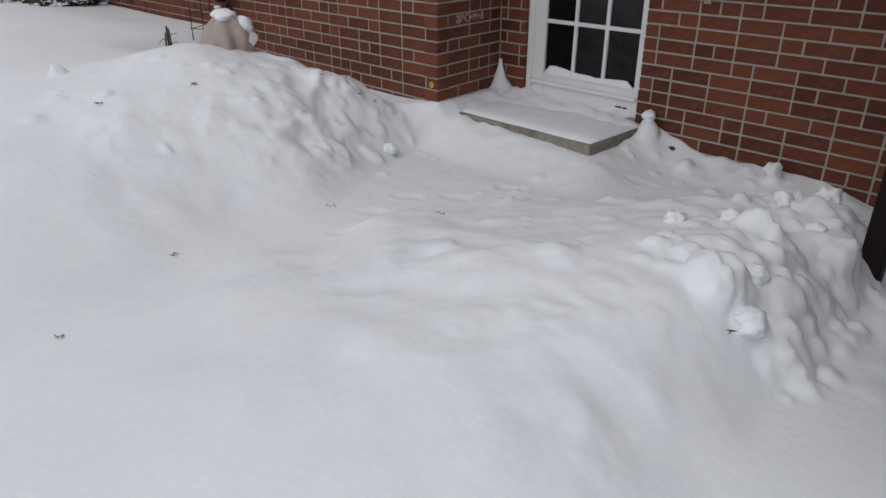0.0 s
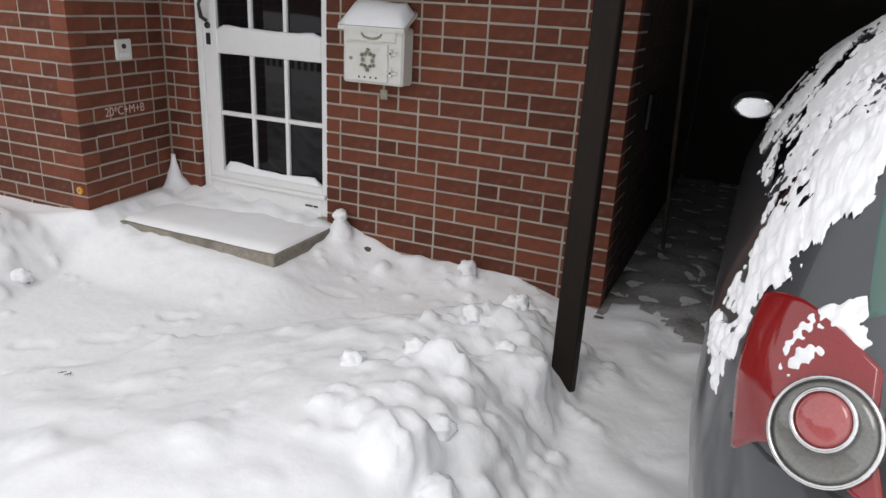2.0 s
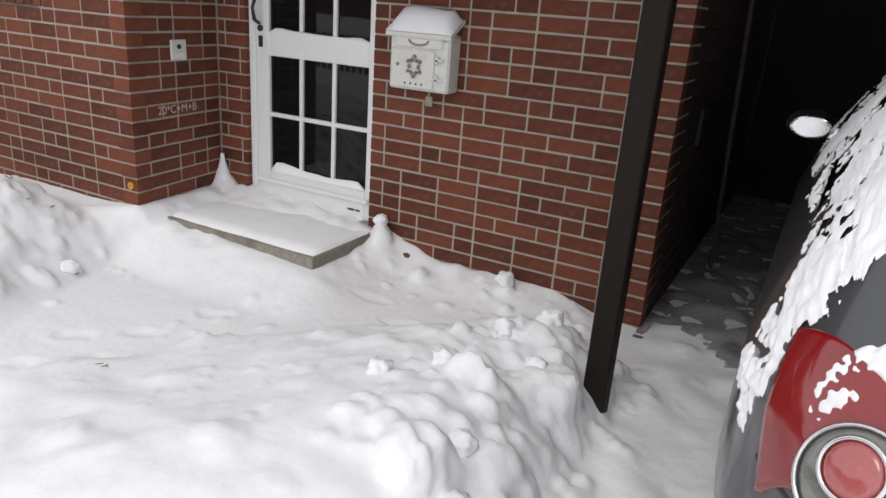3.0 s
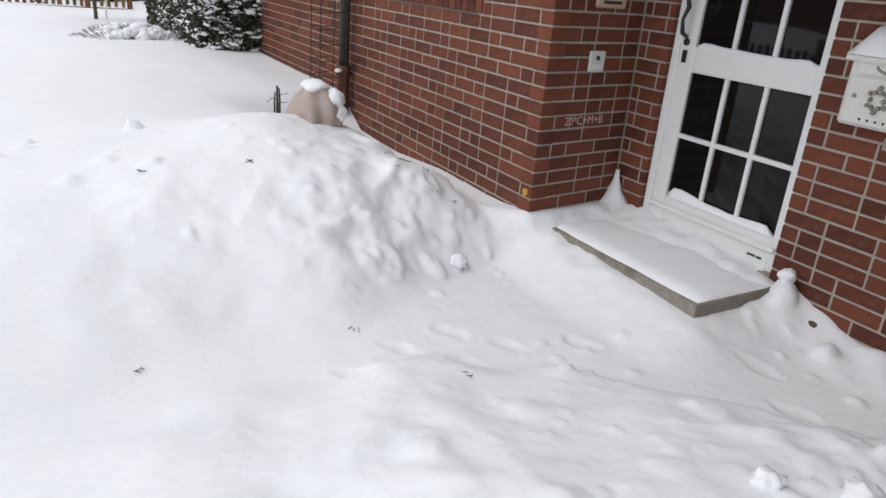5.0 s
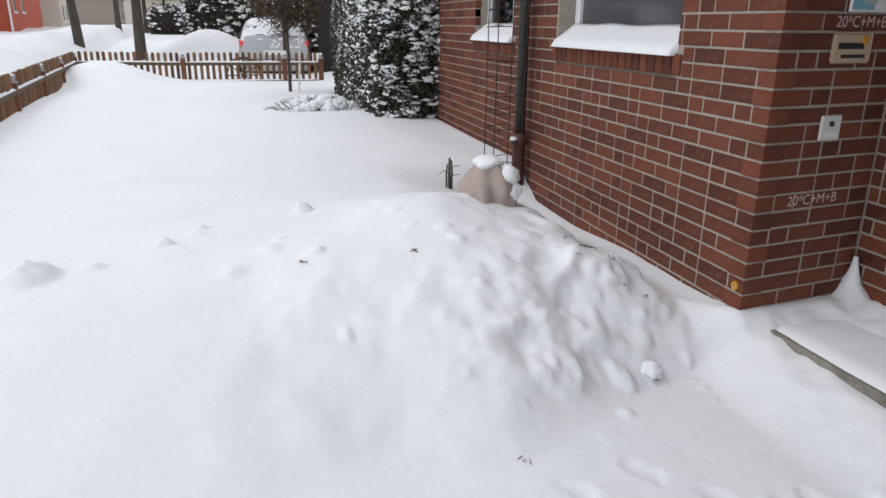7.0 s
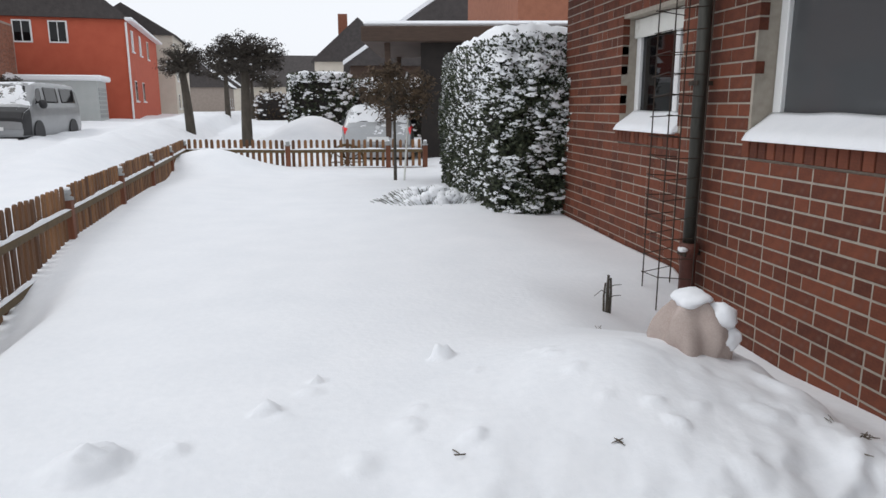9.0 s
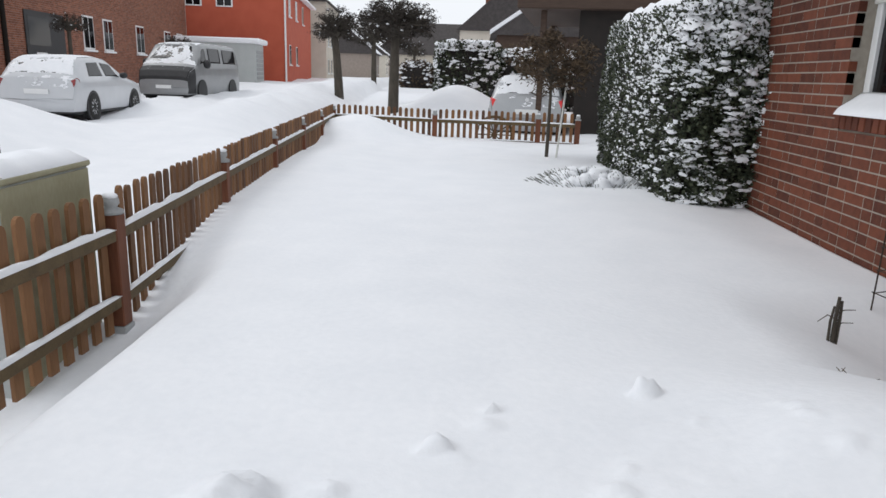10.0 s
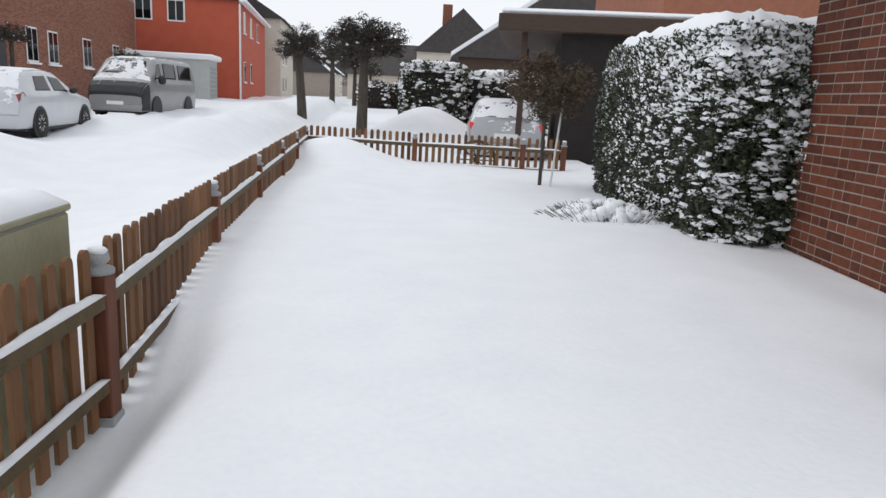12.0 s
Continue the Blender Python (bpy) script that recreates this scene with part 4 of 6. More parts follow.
tagged(link_mesh("leaning_pole", tube_bm([(1.95, -3.02, -0.1), (1.75, -2.95, 1.9)], 0.014, 8), M_twig), "thin wooden pole leaning on the carport wall", "pole")
tagged(link_mesh("wall_vent", boxes(((1.35, CARPORT_Y - 0.03, 0.80), (1.55, CARPORT_Y - 0.006, 1.0)), bevel=0.005), M_black), "small black vent on the carport wall", "vent")


# ---- vehicles ----
class Shell:
    """A car's skin: x runs from the rear (0) to the front (length), v from the left sill over the roof to the right sill."""

    def __init__(self, length, half, floor_z, belt, roof, top, tumble=0.26, plan=0.22, nose=0.2, square=0.34):
        self.length, self.half, self.floor_z, self.belt, self.roof, self.top = length, half, floor_z, belt, roof, top
        self.tumble, self.plan, self.nose, self.square = tumble, plan, nose, square

    def at(self, u, v, out=0.0):
        x = u * self.length
        zt = float(np.interp(x, [p[0] for p in self.top], [p[1] for p in self.top]))
        rear = max(0.0, 1 - x / (0.16 * self.length))
        front = max(0.0, 1 - (self.length - x) / (0.22 * self.length))
        w = self.half * (1 - self.plan * rear ** 2.2 - self.nose * front ** 2.4)
        a = v * math.pi
        c, s = math.cos(a), math.sin(a)
        px = math.copysign(abs(c) ** self.square, c)
        pz = abs(s) ** (self.square * 1.25)
        z = self.floor_z + (zt - self.floor_z) * pz
        k = max(0.0, (z - self.belt) / (self.roof - self.belt))
        y = w * px * (1 - self.tumble * k ** 1.2) * (0.93 + 0.07 * step(self.floor_z, self.floor_z + 0.3, z))
        return Vector((x, y, z))

    def point(self, u, v, out=0.0):
        p = self.at(u, v)
        if not out:
            return p
        e = 0.004
        du = self.at(min(1, u + e), v) - self.at(max(0, u - e), v)
        dv = self.at(u, min(1, v + e)) - self.at(u, max(0, v - e))
        n = dv.cross(du)
        if n.length < 1e-9:
            return p
        n.normalize()
        if n.dot(p - Vector((self.length * 0.5, 0, self.belt * 0.6))) < 0:
            n = -n
        return p + n * out

    def skin(self, us, vs):
        bm = bmesh.new()
        g = [[bm.verts.new(self.at(u, v)) for v in vs] for u in us]
        for i in range(len(us) - 1):
            for j in range(len(vs) - 1):
                bm.faces.new((g[i][j], g[i + 1][j], g[i + 1][j + 1], g[i][j + 1]))
        bm.faces.new(g[0])
        bm.faces.new(g[-1][::-1])
        for i in range(len(us) - 1):
            bm.faces.new((g[i][0], g[i][-1], g[i + 1][-1], g[i + 1][0]))
        bmesh.ops.recalc_face_normals(bm, faces=bm.faces)
        return bm

    def patch(self, outline, out=0.006, n=14, inset=0.012, uneven=0.0, seed=0, keep=None):
        """A raised patch over the part of the skin inside the (u, v) quad outline, four corners."""
        bm = bmesh.new()
        (a, b, c, d) = outline
        g = []
        for i in range(n + 1):
            row = []
            for j in range(n + 1):
                s, t = i / n, j / n
                u = (1 - s) * ((1 - t) * a[0] + t * d[0]) + s * ((1 - t) * b[0] + t * c[0])
                v = (1 - s) * ((1 - t) * a[1] + t * d[1]) + s * ((1 - t) * b[1] + t * c[1])
                rim = i in (0, n) or j in (0, n)
                o = -inset if rim else out
                if uneven and not rim:
                    q = self.at(u, v)
                    o = out + uneven * noise.noise(q * 9 + Vector((seed, 0, 0))) + uneven * 0.6 * noise.noise(q * 23)
                row.append(bm.verts.new(self.point(u, v, o)))
            g.append(row)
        for i in range(n):
            for j in range(n):
                bm.faces.new((g[i][j], g[i + 1][j], g[i + 1][j + 1], g[i][j + 1]))
        bmesh.ops.recalc_face_normals(bm, faces=bm.faces)
        return bm


class BoxShell(Shell):
    """A car's skin with upright sides, a belt line and a narrower cabin."""

    def at(self, u, v, out=0.0):
        x = u * self.length
        zt = float(np.interp(x, [p[0] for p in self.top], [p[1] for p in self.top]))
        rear = max(0.0, 1 - x / (0.12 * self.length))
        front = max(0.0, 1 - (self.length - x) / (0.20 * self.length))
        w = self.half * (1 - self.plan * rear ** 2.0 - self.nose * front ** 2.2)
        shoulder = min(self.belt, zt - 0.07)
        rise = max(0.0, min(1.0, (zt - self.belt) / (self.roof - self.belt)))
        cab = w * (1 - self.tumble * rise)
        eave = max(shoulder + 0.02, zt - 0.10)
        f = self.floor_z
        ways = ((0.0, w * 0.93, f), (0.035, w * 0.97, f + 0.05), (0.09, w, f + (shoulder - f) * 0.55), (0.135, w * 0.985, shoulder - 0.04), (0.16, w * 0.955, shoulder), (0.28, cab * 0.985, eave), (0.32, cab * 0.90, zt - 0.035), (0.38, cab * 0.66, zt - 0.008), (0.5, 0.0, zt))
        m = v if v <= 0.5 else 1 - v
        y = float(np.interp(m, [p[0] for p in ways], [p[1] for p in ways]))
        z = float(np.interp(m, [p[0] for p in ways], [p[2] for p in ways]))
        return Vector((x, y if v <= 0.5 else -y, z))


def wheel(parent, x, y, z, r, side):
    t = part("wheel", lathe([(r * 0.6, -0.1), (r * 0.93, -0.1), (r, -0.07), (r, 0.07), (r * 0.93, 0.1), (r * 0.6, 0.1)], 28), M_rubber, parent, "black winter tyre", True)
    t.matrix_basis = pose(x, y, z, 90, 0, 0)
    bm = lathe([(r * 0.62, 0.05), (r * 0.62, 0.095), (r * 0.54, 0.075), (r * 0.2, 0.07), (r * 0.15, 0.09)], 28)
    for k in range(10):
        a = k * math.tau / 10
        tube(bm, [(r * 0.15 * math.cos(a), r * 0.15 * math.sin(a), 0.085), (r * 0.56 * math.cos(a), r * 0.56 * math.sin(a), 0.09)], 0.016, 6)
    rim = part("rim", bm, M_chrome, t, "silver alloy rim", True)
    rim.matrix_basis = pose(0, 0, 0, 0 if side < 0 else 180, 0, 0)


US = [0, .004, .012, .022, .034, .05, .065, .08, .1, .12, .14, .17, .2, .25, .3, .36, .42, .5, .56, .62, .66, .7, .74, .78, .83, .88, .92, .95, .975, .99, 1]
VS = [i / 48 for i in range(49)]


def vehicle(name, at, turn, shell, paint, label, wheels, r, inset=0.085):
    car = thing(name, at, label, "car", turn=turn)
    part("body", shell.skin(US, VS), paint, car, smooth=True)
    for x in wheels:
        for side in (1, -1):
            wheel(car, x, side * (shell.half - inset), r, r, side)
            arch = lathe([(r * 1.14, -0.03), (r * 1.14, 0.006), (r * 0.95, 0.008)], 28)
            part("wheel_arch", arch, M_plastic, car).matrix_basis = pose(x, side * (shell.half + 0.081 - inset), r, 90, 0, 0)
    part("underbody", boxes(((0.25, -shell.half * 0.9, 0.16), (shell.length - 0.3, shell.half * 0.9, shell.floor_z + 0.1))), M_plastic, car)
    return car


HATCH = [(0, 0.50), (0.03, 0.62), (0.07, 0.88), (0.16, 1.0), (0.34, 1.24), (0.56, 1.50), (0.85, 1.61), (1.6, 1.66), (2.3, 1.58), (2.7, 1.36), (3.1, 1.06), (3.6, 0.93), (4.0, 0.80), (4.15, 0.62), (4.22, 0.5)]
near_shell = Shell(4.22, 0.93, 0.22, 0.93, 1.66, HATCH, tumble=0.24, plan=0.28, square=0.30)
grey_car = vehicle("parked_hatchback", (-1.735, -4.345, -0.13), 0, near_shell, M_grey_car, "dark grey hatchback half covered with blown snow", (0.80, 3.38), 0.31, 0.20)


def strip_on(car, shell, name, pts, width, out, material, label="", n=3):
    """A narrow raised band along (u, v) points on a car's skin."""
    bm = bmesh.new()
    lo, hi = [], []
    for i, (u, v) in enumerate(pts):
        a, b = pts[max(0, i - 1)], pts[min(len(pts) - 1, i + 1)]
        d = shell.at(*b) - shell.at(*a)
        q = shell.point(u, v, out)
        nrm = (shell.point(u, v, 0.02) - shell.at(u, v)).normalized()
        side = d.cross(nrm).normalized() * width / 2
        lo.append(q - side)
        hi.append(q + side)
    rib(bm, lo, hi)
    e2 = bmesh.ops.extrude_face_region(bm, geom=list(bm.faces))
    mid = shell.at(0.5, 0.5) - Vector((0, 0, 0.7))
    for v in [q for q in e2["geom"] if isinstance(q, bmesh.types.BMVert)]:
        v.co += (mid - v.co).normalized() * (out + 0.01)
    bmesh.ops.recalc_face_normals(bm, faces=bm.faces)
    return part(name, bm, material, car, label)


part("rear_window", near_shell.patch(((0.064, 0.30), (0.128, 0.30), (0.128, 0.70), (0.064, 0.70)), 0.004, n=24), M_teal_glass, grey_car, "green tinted rear window", True)
for sgn in (0, 1):
    f = (lambda v: v) if sgn == 0 else (lambda v: 1 - v)
    part("side_window", near_shell.patch(((0.17, f(0.115)), (0.60, f(0.115)), (0.56, f(0.27)), (0.21, f(0.27))), 0.003), M_glass, grey_car, "dark side window", True)
    part("quarter_window", near_shell.patch(((0.10, f(0.16)), (0.16, f(0.13)), (0.18, f(0.26)), (0.14, f(0.28))), 0.003), M_glass, grey_car, smooth=True)


def tail_lamp(car, shell, f):
    lamp = part("tail_lamp", shell.patch(((0.064, f(0.085)), (0.018, f(0.310)), (0.052, f(0.335)), (0.097, f(0.165))), 0.010, n=32), M_red, car, "red tail lamp with round chrome rings", True)
    c = shell.point(0.0416, f(0.2556), 0.004)
    nrm = (shell.point(0.0416, f(0.2556), 0.03) - c).normalized()
    turn = nrm.to_track_quat("Z", "Y").to_matrix().to_4x4()
    m = Matrix.Translation(c) @ turn
    for nm, prof, mat in (("lens", [(0.085, -0.02), (0.085, 0.010), (0.07, 0.016), (0.02, 0.020)], M_lens),
                          ("inner_lens", [(0.045, 0.0), (0.045, 0.024), (0.035, 0.030), (0.01, 0.033)], M_red_lens)):
        o = part(nm, lathe(prof, 32), mat, lamp, smooth=True)
        o.matrix_basis = (Matrix.Translation((0, 0, 0.02)) @ m) if nm == "inner_lens" else m
    for nm, rr, zz in (("chrome_ring", 0.086, 0.014), ("inner_ring", 0.048, 0.026)):
        bm = bmesh.new()
        pts = [(rr * math.cos(a), rr * math.sin(a), zz) for a in np.linspace(0, math.tau, 41)]
        tube(bm, pts, 0.0045, 6, False)
        o = part(nm, bm, M_chrome, lamp, smooth=True)
        o.matrix_basis = (Matrix.Translation((0, 0, 0.02)) @ m) if nm == "inner_ring" else m


def gate_lamp(car, shell, f):
    lamp = part("gate_lamp", shell.patch(((0.017, f(0.345)), (0.010, f(0.44)), (0.034, f(0.44)), (0.047, f(0.352))), 0.010, n=16), M_red, car, "red tailgate lamp with a pale round lens", True)
    c = shell.point(0.026, f(0.385), 0.006)
    m = Matrix.Translation(c) @ (shell.point(0.026, f(0.385), 0.03) - c).normalized().to_track_quat("Z", "Y").to_matrix().to_4x4()
    part("lens", lathe([(0.052, -0.02), (0.052, 0.010), (0.04, 0.016), (0.01, 0.018)], 28), M_chrome, lamp, "pale reversing lens", True).matrix_basis = m


gate_lamp(grey_car, near_shell, lambda v: v)
gate_lamp(grey_car, near_shell, lambda v: 1 - v)
tail_lamp(grey_car, near_shell, lambda v: 1 - v)
tail_lamp(grey_car, near_shell, lambda v: v)
strip_on(grey_car, near_shell, "tailgate_gap", [(0.018, 0.30), (0.0235, 0.307), (0.032, 0.32), (0.041, 0.335), (0.0486, 0.341)], 0.012, 0.0015, M_plastic)
strip_on(grey_car, near_shell, "bumper_gap", [(0.074, 0.095), (0.060, 0.12), (0.047, 0.15), (0.036, 0.20), (0.026, 0.26), (0.019, 0.30)], 0.008, 0.0015, M_plastic)
mir = part("wing_mirror", blob(bmesh.new(), (0, 0, 0), 0.105, 3, 0.62, 0.08, 3), M_plastic, grey_car, "wing mirror in dark housing", True)
mir.matrix_basis = pose(2.70, 0.93, 1.165)
o = part("mirror_glass", lathe([(0.095, 0), (0.095, 0.006), (0.085, 0.008)], 24), M_chrome, mir, "mirror glass with a pale rim")
o.matrix_basis = pose(-0.106, 0, 0, 0, -90, 0) @ Matrix.Diagonal((0.50, 0.88, 1, 1))
# snow blown on to the car
def car_snow(car, shell, quads, seed, cover=0.02, n=40, name="car_snow", label="rough blown snow sticking to the car"):
    """Clinging snow with ragged edges and holes: cells of the patch below a noise threshold stay bare."""
    bm = bmesh.new()
    for qi, (a, b, c, d, thr) in enumerate(quads):
        g = {}
        for i in range(n + 1):
            for j in range(n + 1):
                s, t = i / n, j / n
                u = (1 - s) * ((1 - t) * a[0] + t * d[0]) + s * ((1 - t) * b[0] + t * c[0])
                v = (1 - s) * ((1 - t) * a[1] + t * d[1]) + s * ((1 - t) * b[1] + t * c[1])
                p = shell.at(u, v)
                edge = min(s, 1 - s, t, 1 - t) * 3
                k = 0.5 + 0.5 * noise.noise(p * 4 + Vector((seed, qi, 0))) + 0.32 * noise.noise(p * 17) + 0.24 * noise.noise(p * 48) + min(0.0, edge - 0.35)
                h = max(-0.01, min(0.010, (k - thr) * 0.035)) + 0.0035 * noise.noise(p * 70)
                if k > thr - 0.06:
                    g[i, j] = bm.verts.new(shell.point(u, v, h if k > thr else -0.004))
        for i in range(n):
            for j in range(n):
                q = [g.get(k) for k in ((i, j), (i + 1, j), (i + 1, j + 1), (i, j + 1))]
                if all(q):
                    bm.faces.new(q)
    bmesh.ops.recalc_face_normals(bm, faces=bm.faces)
    ob = tagged(link_mesh(name, bm, M_snow_cap, True), label, "snow")
    ob.matrix_world = car.matrix_world
    return ob


car_snow(grey_car, near_shell, [((0.072, 0.20), (0.30, 0.17), (0.30, 0.32), (0.086, 0.31), 0.26), ((0.088, 0.13), (0.32, 0.085), (0.32, 0.19), (0.084, 0.22), 0.36),
                                ((0.052, 0.15), (0.078, 0.14), (0.072, 0.31), (0.043, 0.33), 0.30), ((0.083, 0.06), (0.14, 0.05), (0.14, 0.15), (0.088, 0.15), 0.47),
                                ((0.060, 0.28), (0.13, 0.28), (0.13, 0.72), (0.060, 0.72), 0.60), ((0.13, 0.30), (0.55, 0.24), (0.55, 0.76), (0.13, 0.70), 0.14),
                                ((0.28, 0.09), (0.6, 0.1), (0.6, 0.28), (0.28, 0.28), 0.42), ((0.020, 0.22), (0.05, 0.20), (0.05, 0.34), (0.020, 0.34), 0.72)], 3, n=96)

# ---- parked cars and van across the road ----
GOLF = [(0, 0.55), (0.04, 0.72), (0.10, 0.95), (0.2, 1.06), (0.45, 1.33), (0.75, 1.44), (1.6, 1.47), (2.2, 1.42), (2.8, 1.12), (3.1, 0.98), (3.8, 0.86), (4.15, 0.70), (4.25, 0.5)]
VANP = [(0, 0.9), (0.03, 1.5), (0.12, 1.86), (0.3, 1.96), (3.0, 1.98), (3.6, 1.92), (4.2, 1.40), (4.4, 1.18), (4.75, 1.02), (4.88, 0.8), (4.9, 0.5)]


def road_car(name, at, turn, top, length, half, paint, label, roof, belt, wheels, r, lamp_mat, van=False, snow=True):
    sh = BoxShell(length, half, 0.22, belt, roof, top, tumble=0.13 if van else 0.20, plan=0.05 if van else 0.10, nose=0.12)
    car = vehicle(name, at, turn, sh, paint, label, wheels, r)
    if van:
        part("rear_window", sh.patch(((0.008, 0.33), (0.022, 0.36), (0.022, 0.64), (0.008, 0.67)), 0.004), M_glass, car, smooth=True)
        part("windscreen", sh.patch(((0.745, 0.37), (0.855, 0.33), (0.855, 0.67), (0.745, 0.63)), 0.004), M_glass, car, smooth=True)
        part("bumper", sh.patch(((0.90, 0.01), (0.997, 0.01), (0.997, 0.99), (0.90, 0.99)), 0.012, n=36), M_plastic, car, "black front bumper", True)
        part("number_plate", boxes(((length - 0.02, -0.26, 0.42), (length + 0.02, 0.26, 0.53)), bevel=0.004), M_white, car)
        for f in ((lambda v: v), (lambda v: 1 - v)):
            part("side_window", sh.patch(((0.68, f(0.17)), (0.815, f(0.17)), (0.755, f(0.272)), (0.68, f(0.272))), 0.004), M_glass, car, smooth=True)
            part("side_window", sh.patch(((0.39, f(0.17)), (0.65, f(0.17)), (0.65, f(0.272)), (0.39, f(0.272))), 0.004), M_glass, car, smooth=True)
            part("side_window", sh.patch(((0.06, f(0.17)), (0.37, f(0.17)), (0.37, f(0.272)), (0.06, f(0.272))), 0.004), M_glass, car, smooth=True)
            part("headlamp", sh.patch(((0.93, f(0.12)), (0.982, f(0.13)), (0.978, f(0.26)), (0.94, f(0.17))), 0.006, n=6), M_lens, car, smooth=True)
            m = part("wing_mirror", blob(bmesh.new(), (0, 0, 0), 0.13, 4, 1.2, 0.1, 2), M_plastic, car, smooth=True)
            m.matrix_basis = pose(3.75, (half + 0.12) * (1 if f(0) == 0 else -1), 1.25)
        car_snow(car, sh, [((0.745, 0.37), (0.87, 0.33), (0.87, 0.67), (0.745, 0.63), 0.30), ((0.86, 0.2), (0.97, 0.2), (0.97, 0.8), (0.86, 0.8), 0.2), ((0.02, 0.34), (0.74, 0.34), (0.74, 0.66), (0.02, 0.66), 0.05), ((0.06, 0.84), (0.5, 0.84), (0.5, 0.73), (0.06, 0.73), 0.5)], 7)
    else:
        part("rear_window", sh.patch(((0.045, 0.33), (0.125, 0.36), (0.125, 0.64), (0.045, 0.67)), 0.004), M_glass, car, smooth=True)
        part("windscreen", sh.patch(((0.53, 0.37), (0.65, 0.33), (0.65, 0.67), (0.53, 0.63)), 0.004), M_glass, car, smooth=True)
        part("number_plate", boxes(((-0.012, -0.26, 0.60), (0.02, 0.26, 0.71)), bevel=0.004), M_white, car)
        part("badge", tube_bm([(0.06, 0, 0.93), (0.035, 0, 0.925)], 0.05, 16), M_chrome, car)
        for f in ((lambda v: v), (lambda v: 1 - v)):
            part("side_window", sh.patch(((0.17, f(0.17)), (0.385, f(0.17)), (0.37, f(0.272)), (0.21, f(0.272))), 0.004), M_glass, car, smooth=True)
            part("side_window", sh.patch(((0.40, f(0.17)), (0.63, f(0.17)), (0.535, f(0.272)), (0.385, f(0.272))), 0.004), M_glass, car, smooth=True)
            part("tail_lamp", sh.patch(((0.012, f(0.30)), (0.058, f(0.118)), (0.054, f(0.158)), (0.022, f(0.34))), 0.012, n=12), lamp_mat, car, "red tail lamp", True)
            m = part("wing_mirror", blob(bmesh.new(), (0, 0, 0), 0.10, 4, 0.8, 0.1, 2), M_plastic, car, smooth=True)
            m.matrix_basis = pose(2.6, (half + 0.06) * (1 if f(0) == 0 else -1), 1.02)
        if snow:
            car_snow(car, sh, [((0.045, 0.32), (0.13, 0.33), (0.13, 0.67), (0.045, 0.68), 0.12), ((0.12, 0.33), (0.54, 0.33), (0.54, 0.67), (0.12, 0.67), 0.02), ((0.53, 0.36), (0.95, 0.30), (0.95, 0.70), (0.53, 0.64), 0.1), ((0.01, 0.3), (0.04, 0.3), (0.04, 0.7), (0.01, 0.7), 0.5)], 9)
    return car


road_car("parked_hatchback", (-12.45, 14.2, 0.27), 97, GOLF, 4.25, 0.89, M_white_car, "white hatchback parked in the snowy street", 1.47, 0.95, (0.82, 3.44), 0.32, M_red)
road_car("parked_van", (-13.25, 27.2, 0.42), -90, VANP, 4.9, 0.95, M_van, "grey passenger van with a snow-covered windscreen", 1.98, 1.2, (0.95, 3.95), 0.34, M_red, van=True)
road_car("parked_hatchback", (-1.60, 15.2, 0.15), 86, GOLF, 4.25, 0.88, M_silver_car, "silver car under snow beside the carport", 1.47, 0.95, (0.82, 3.44), 0.32, M_red_bright)

# ---- picket fence ----
def picket_mesh(h):
    bm = bmesh.new()
    w, d = 0.031, 0.010
    prof = [(-w, 0), (w, 0), (w, h - 0.03), (w * 0.75, h - 0.01), (w * 0.3, h), (-w * 0.3, h), (-w * 0.75, h - 0.01), (-w, h - 0.03)]
    a = [bm.verts.new((x, -d, z)) for x, z in prof]
    b = [bm.verts.new((x, d, z)) for x, z in prof]
    bm.faces.new(a)
    bm.faces.new(b[::-1])
    for i in range(len(prof)):
        j = (i + 1) % len(prof)
        bm.faces.new((a[i], b[i], b[j], a[j]))
    bmesh.ops.recalc_face_normals(bm, faces=bm.faces)
    me = bpy.data.meshes.new("picket")
    bm.to_mesh(me)
    bm.free()
    me.materials.append(M_wood)
    return me


PICKET = picket_mesh(0.765)


def fence_run(p0, p1, z, label, side, posts=True, seed=0, low=0.0):
    """One fence panel between two posts, with rails on the garden side."""
    p0, p1 = Vector(p0), Vector(p1)
    d = p1 - p0
    length, turn = d.length, math.degrees(math.atan2(d.y, d.x))
    f = thing("picket_fence", (p0.x, p0.y, z), label, "fence", "garden picket fences", turn=turn)
    for h in (0.135, 0.50):
        part("rail", boxes(((0.05, side * 0.01, h), (length - 0.05, side * 0.045, h + 0.065)), bevel=0.006) if side > 0 else boxes(((0.05, -0.045, h), (length - 0.05, -0.01, h + 0.065)), bevel=0.006), M_wood_rail, f)
        lo, hi = (side * 0.012, side * 0.05)
        s = link_mesh("rail_snow", snow_strip((0.05, min(lo, hi), h + 0.063), (length - 0.05, max(lo, hi), h + 0.063 + (0.034 if h > 0.3 else 0.026)), seed + h), M_snow_cap, True)
        s.matrix_world = f.matrix_world
        tagged(s, "ridge of snow lying along the fence rail", "snow", "rail snow")
    n = int(round((length - 0.1) / 0.125))
    rg = random.Random(seed)
    for i in range(n):
        ob = new("picket", PICKET)
        ob.parent = f
        ob.matrix_basis = pose(0.05 + (i + 0.5) * (length - 0.1) / n, -side * 0.002, rg.uniform(-0.008, 0.008), 0, rg.uniform(-0.6, 0.6), 0)


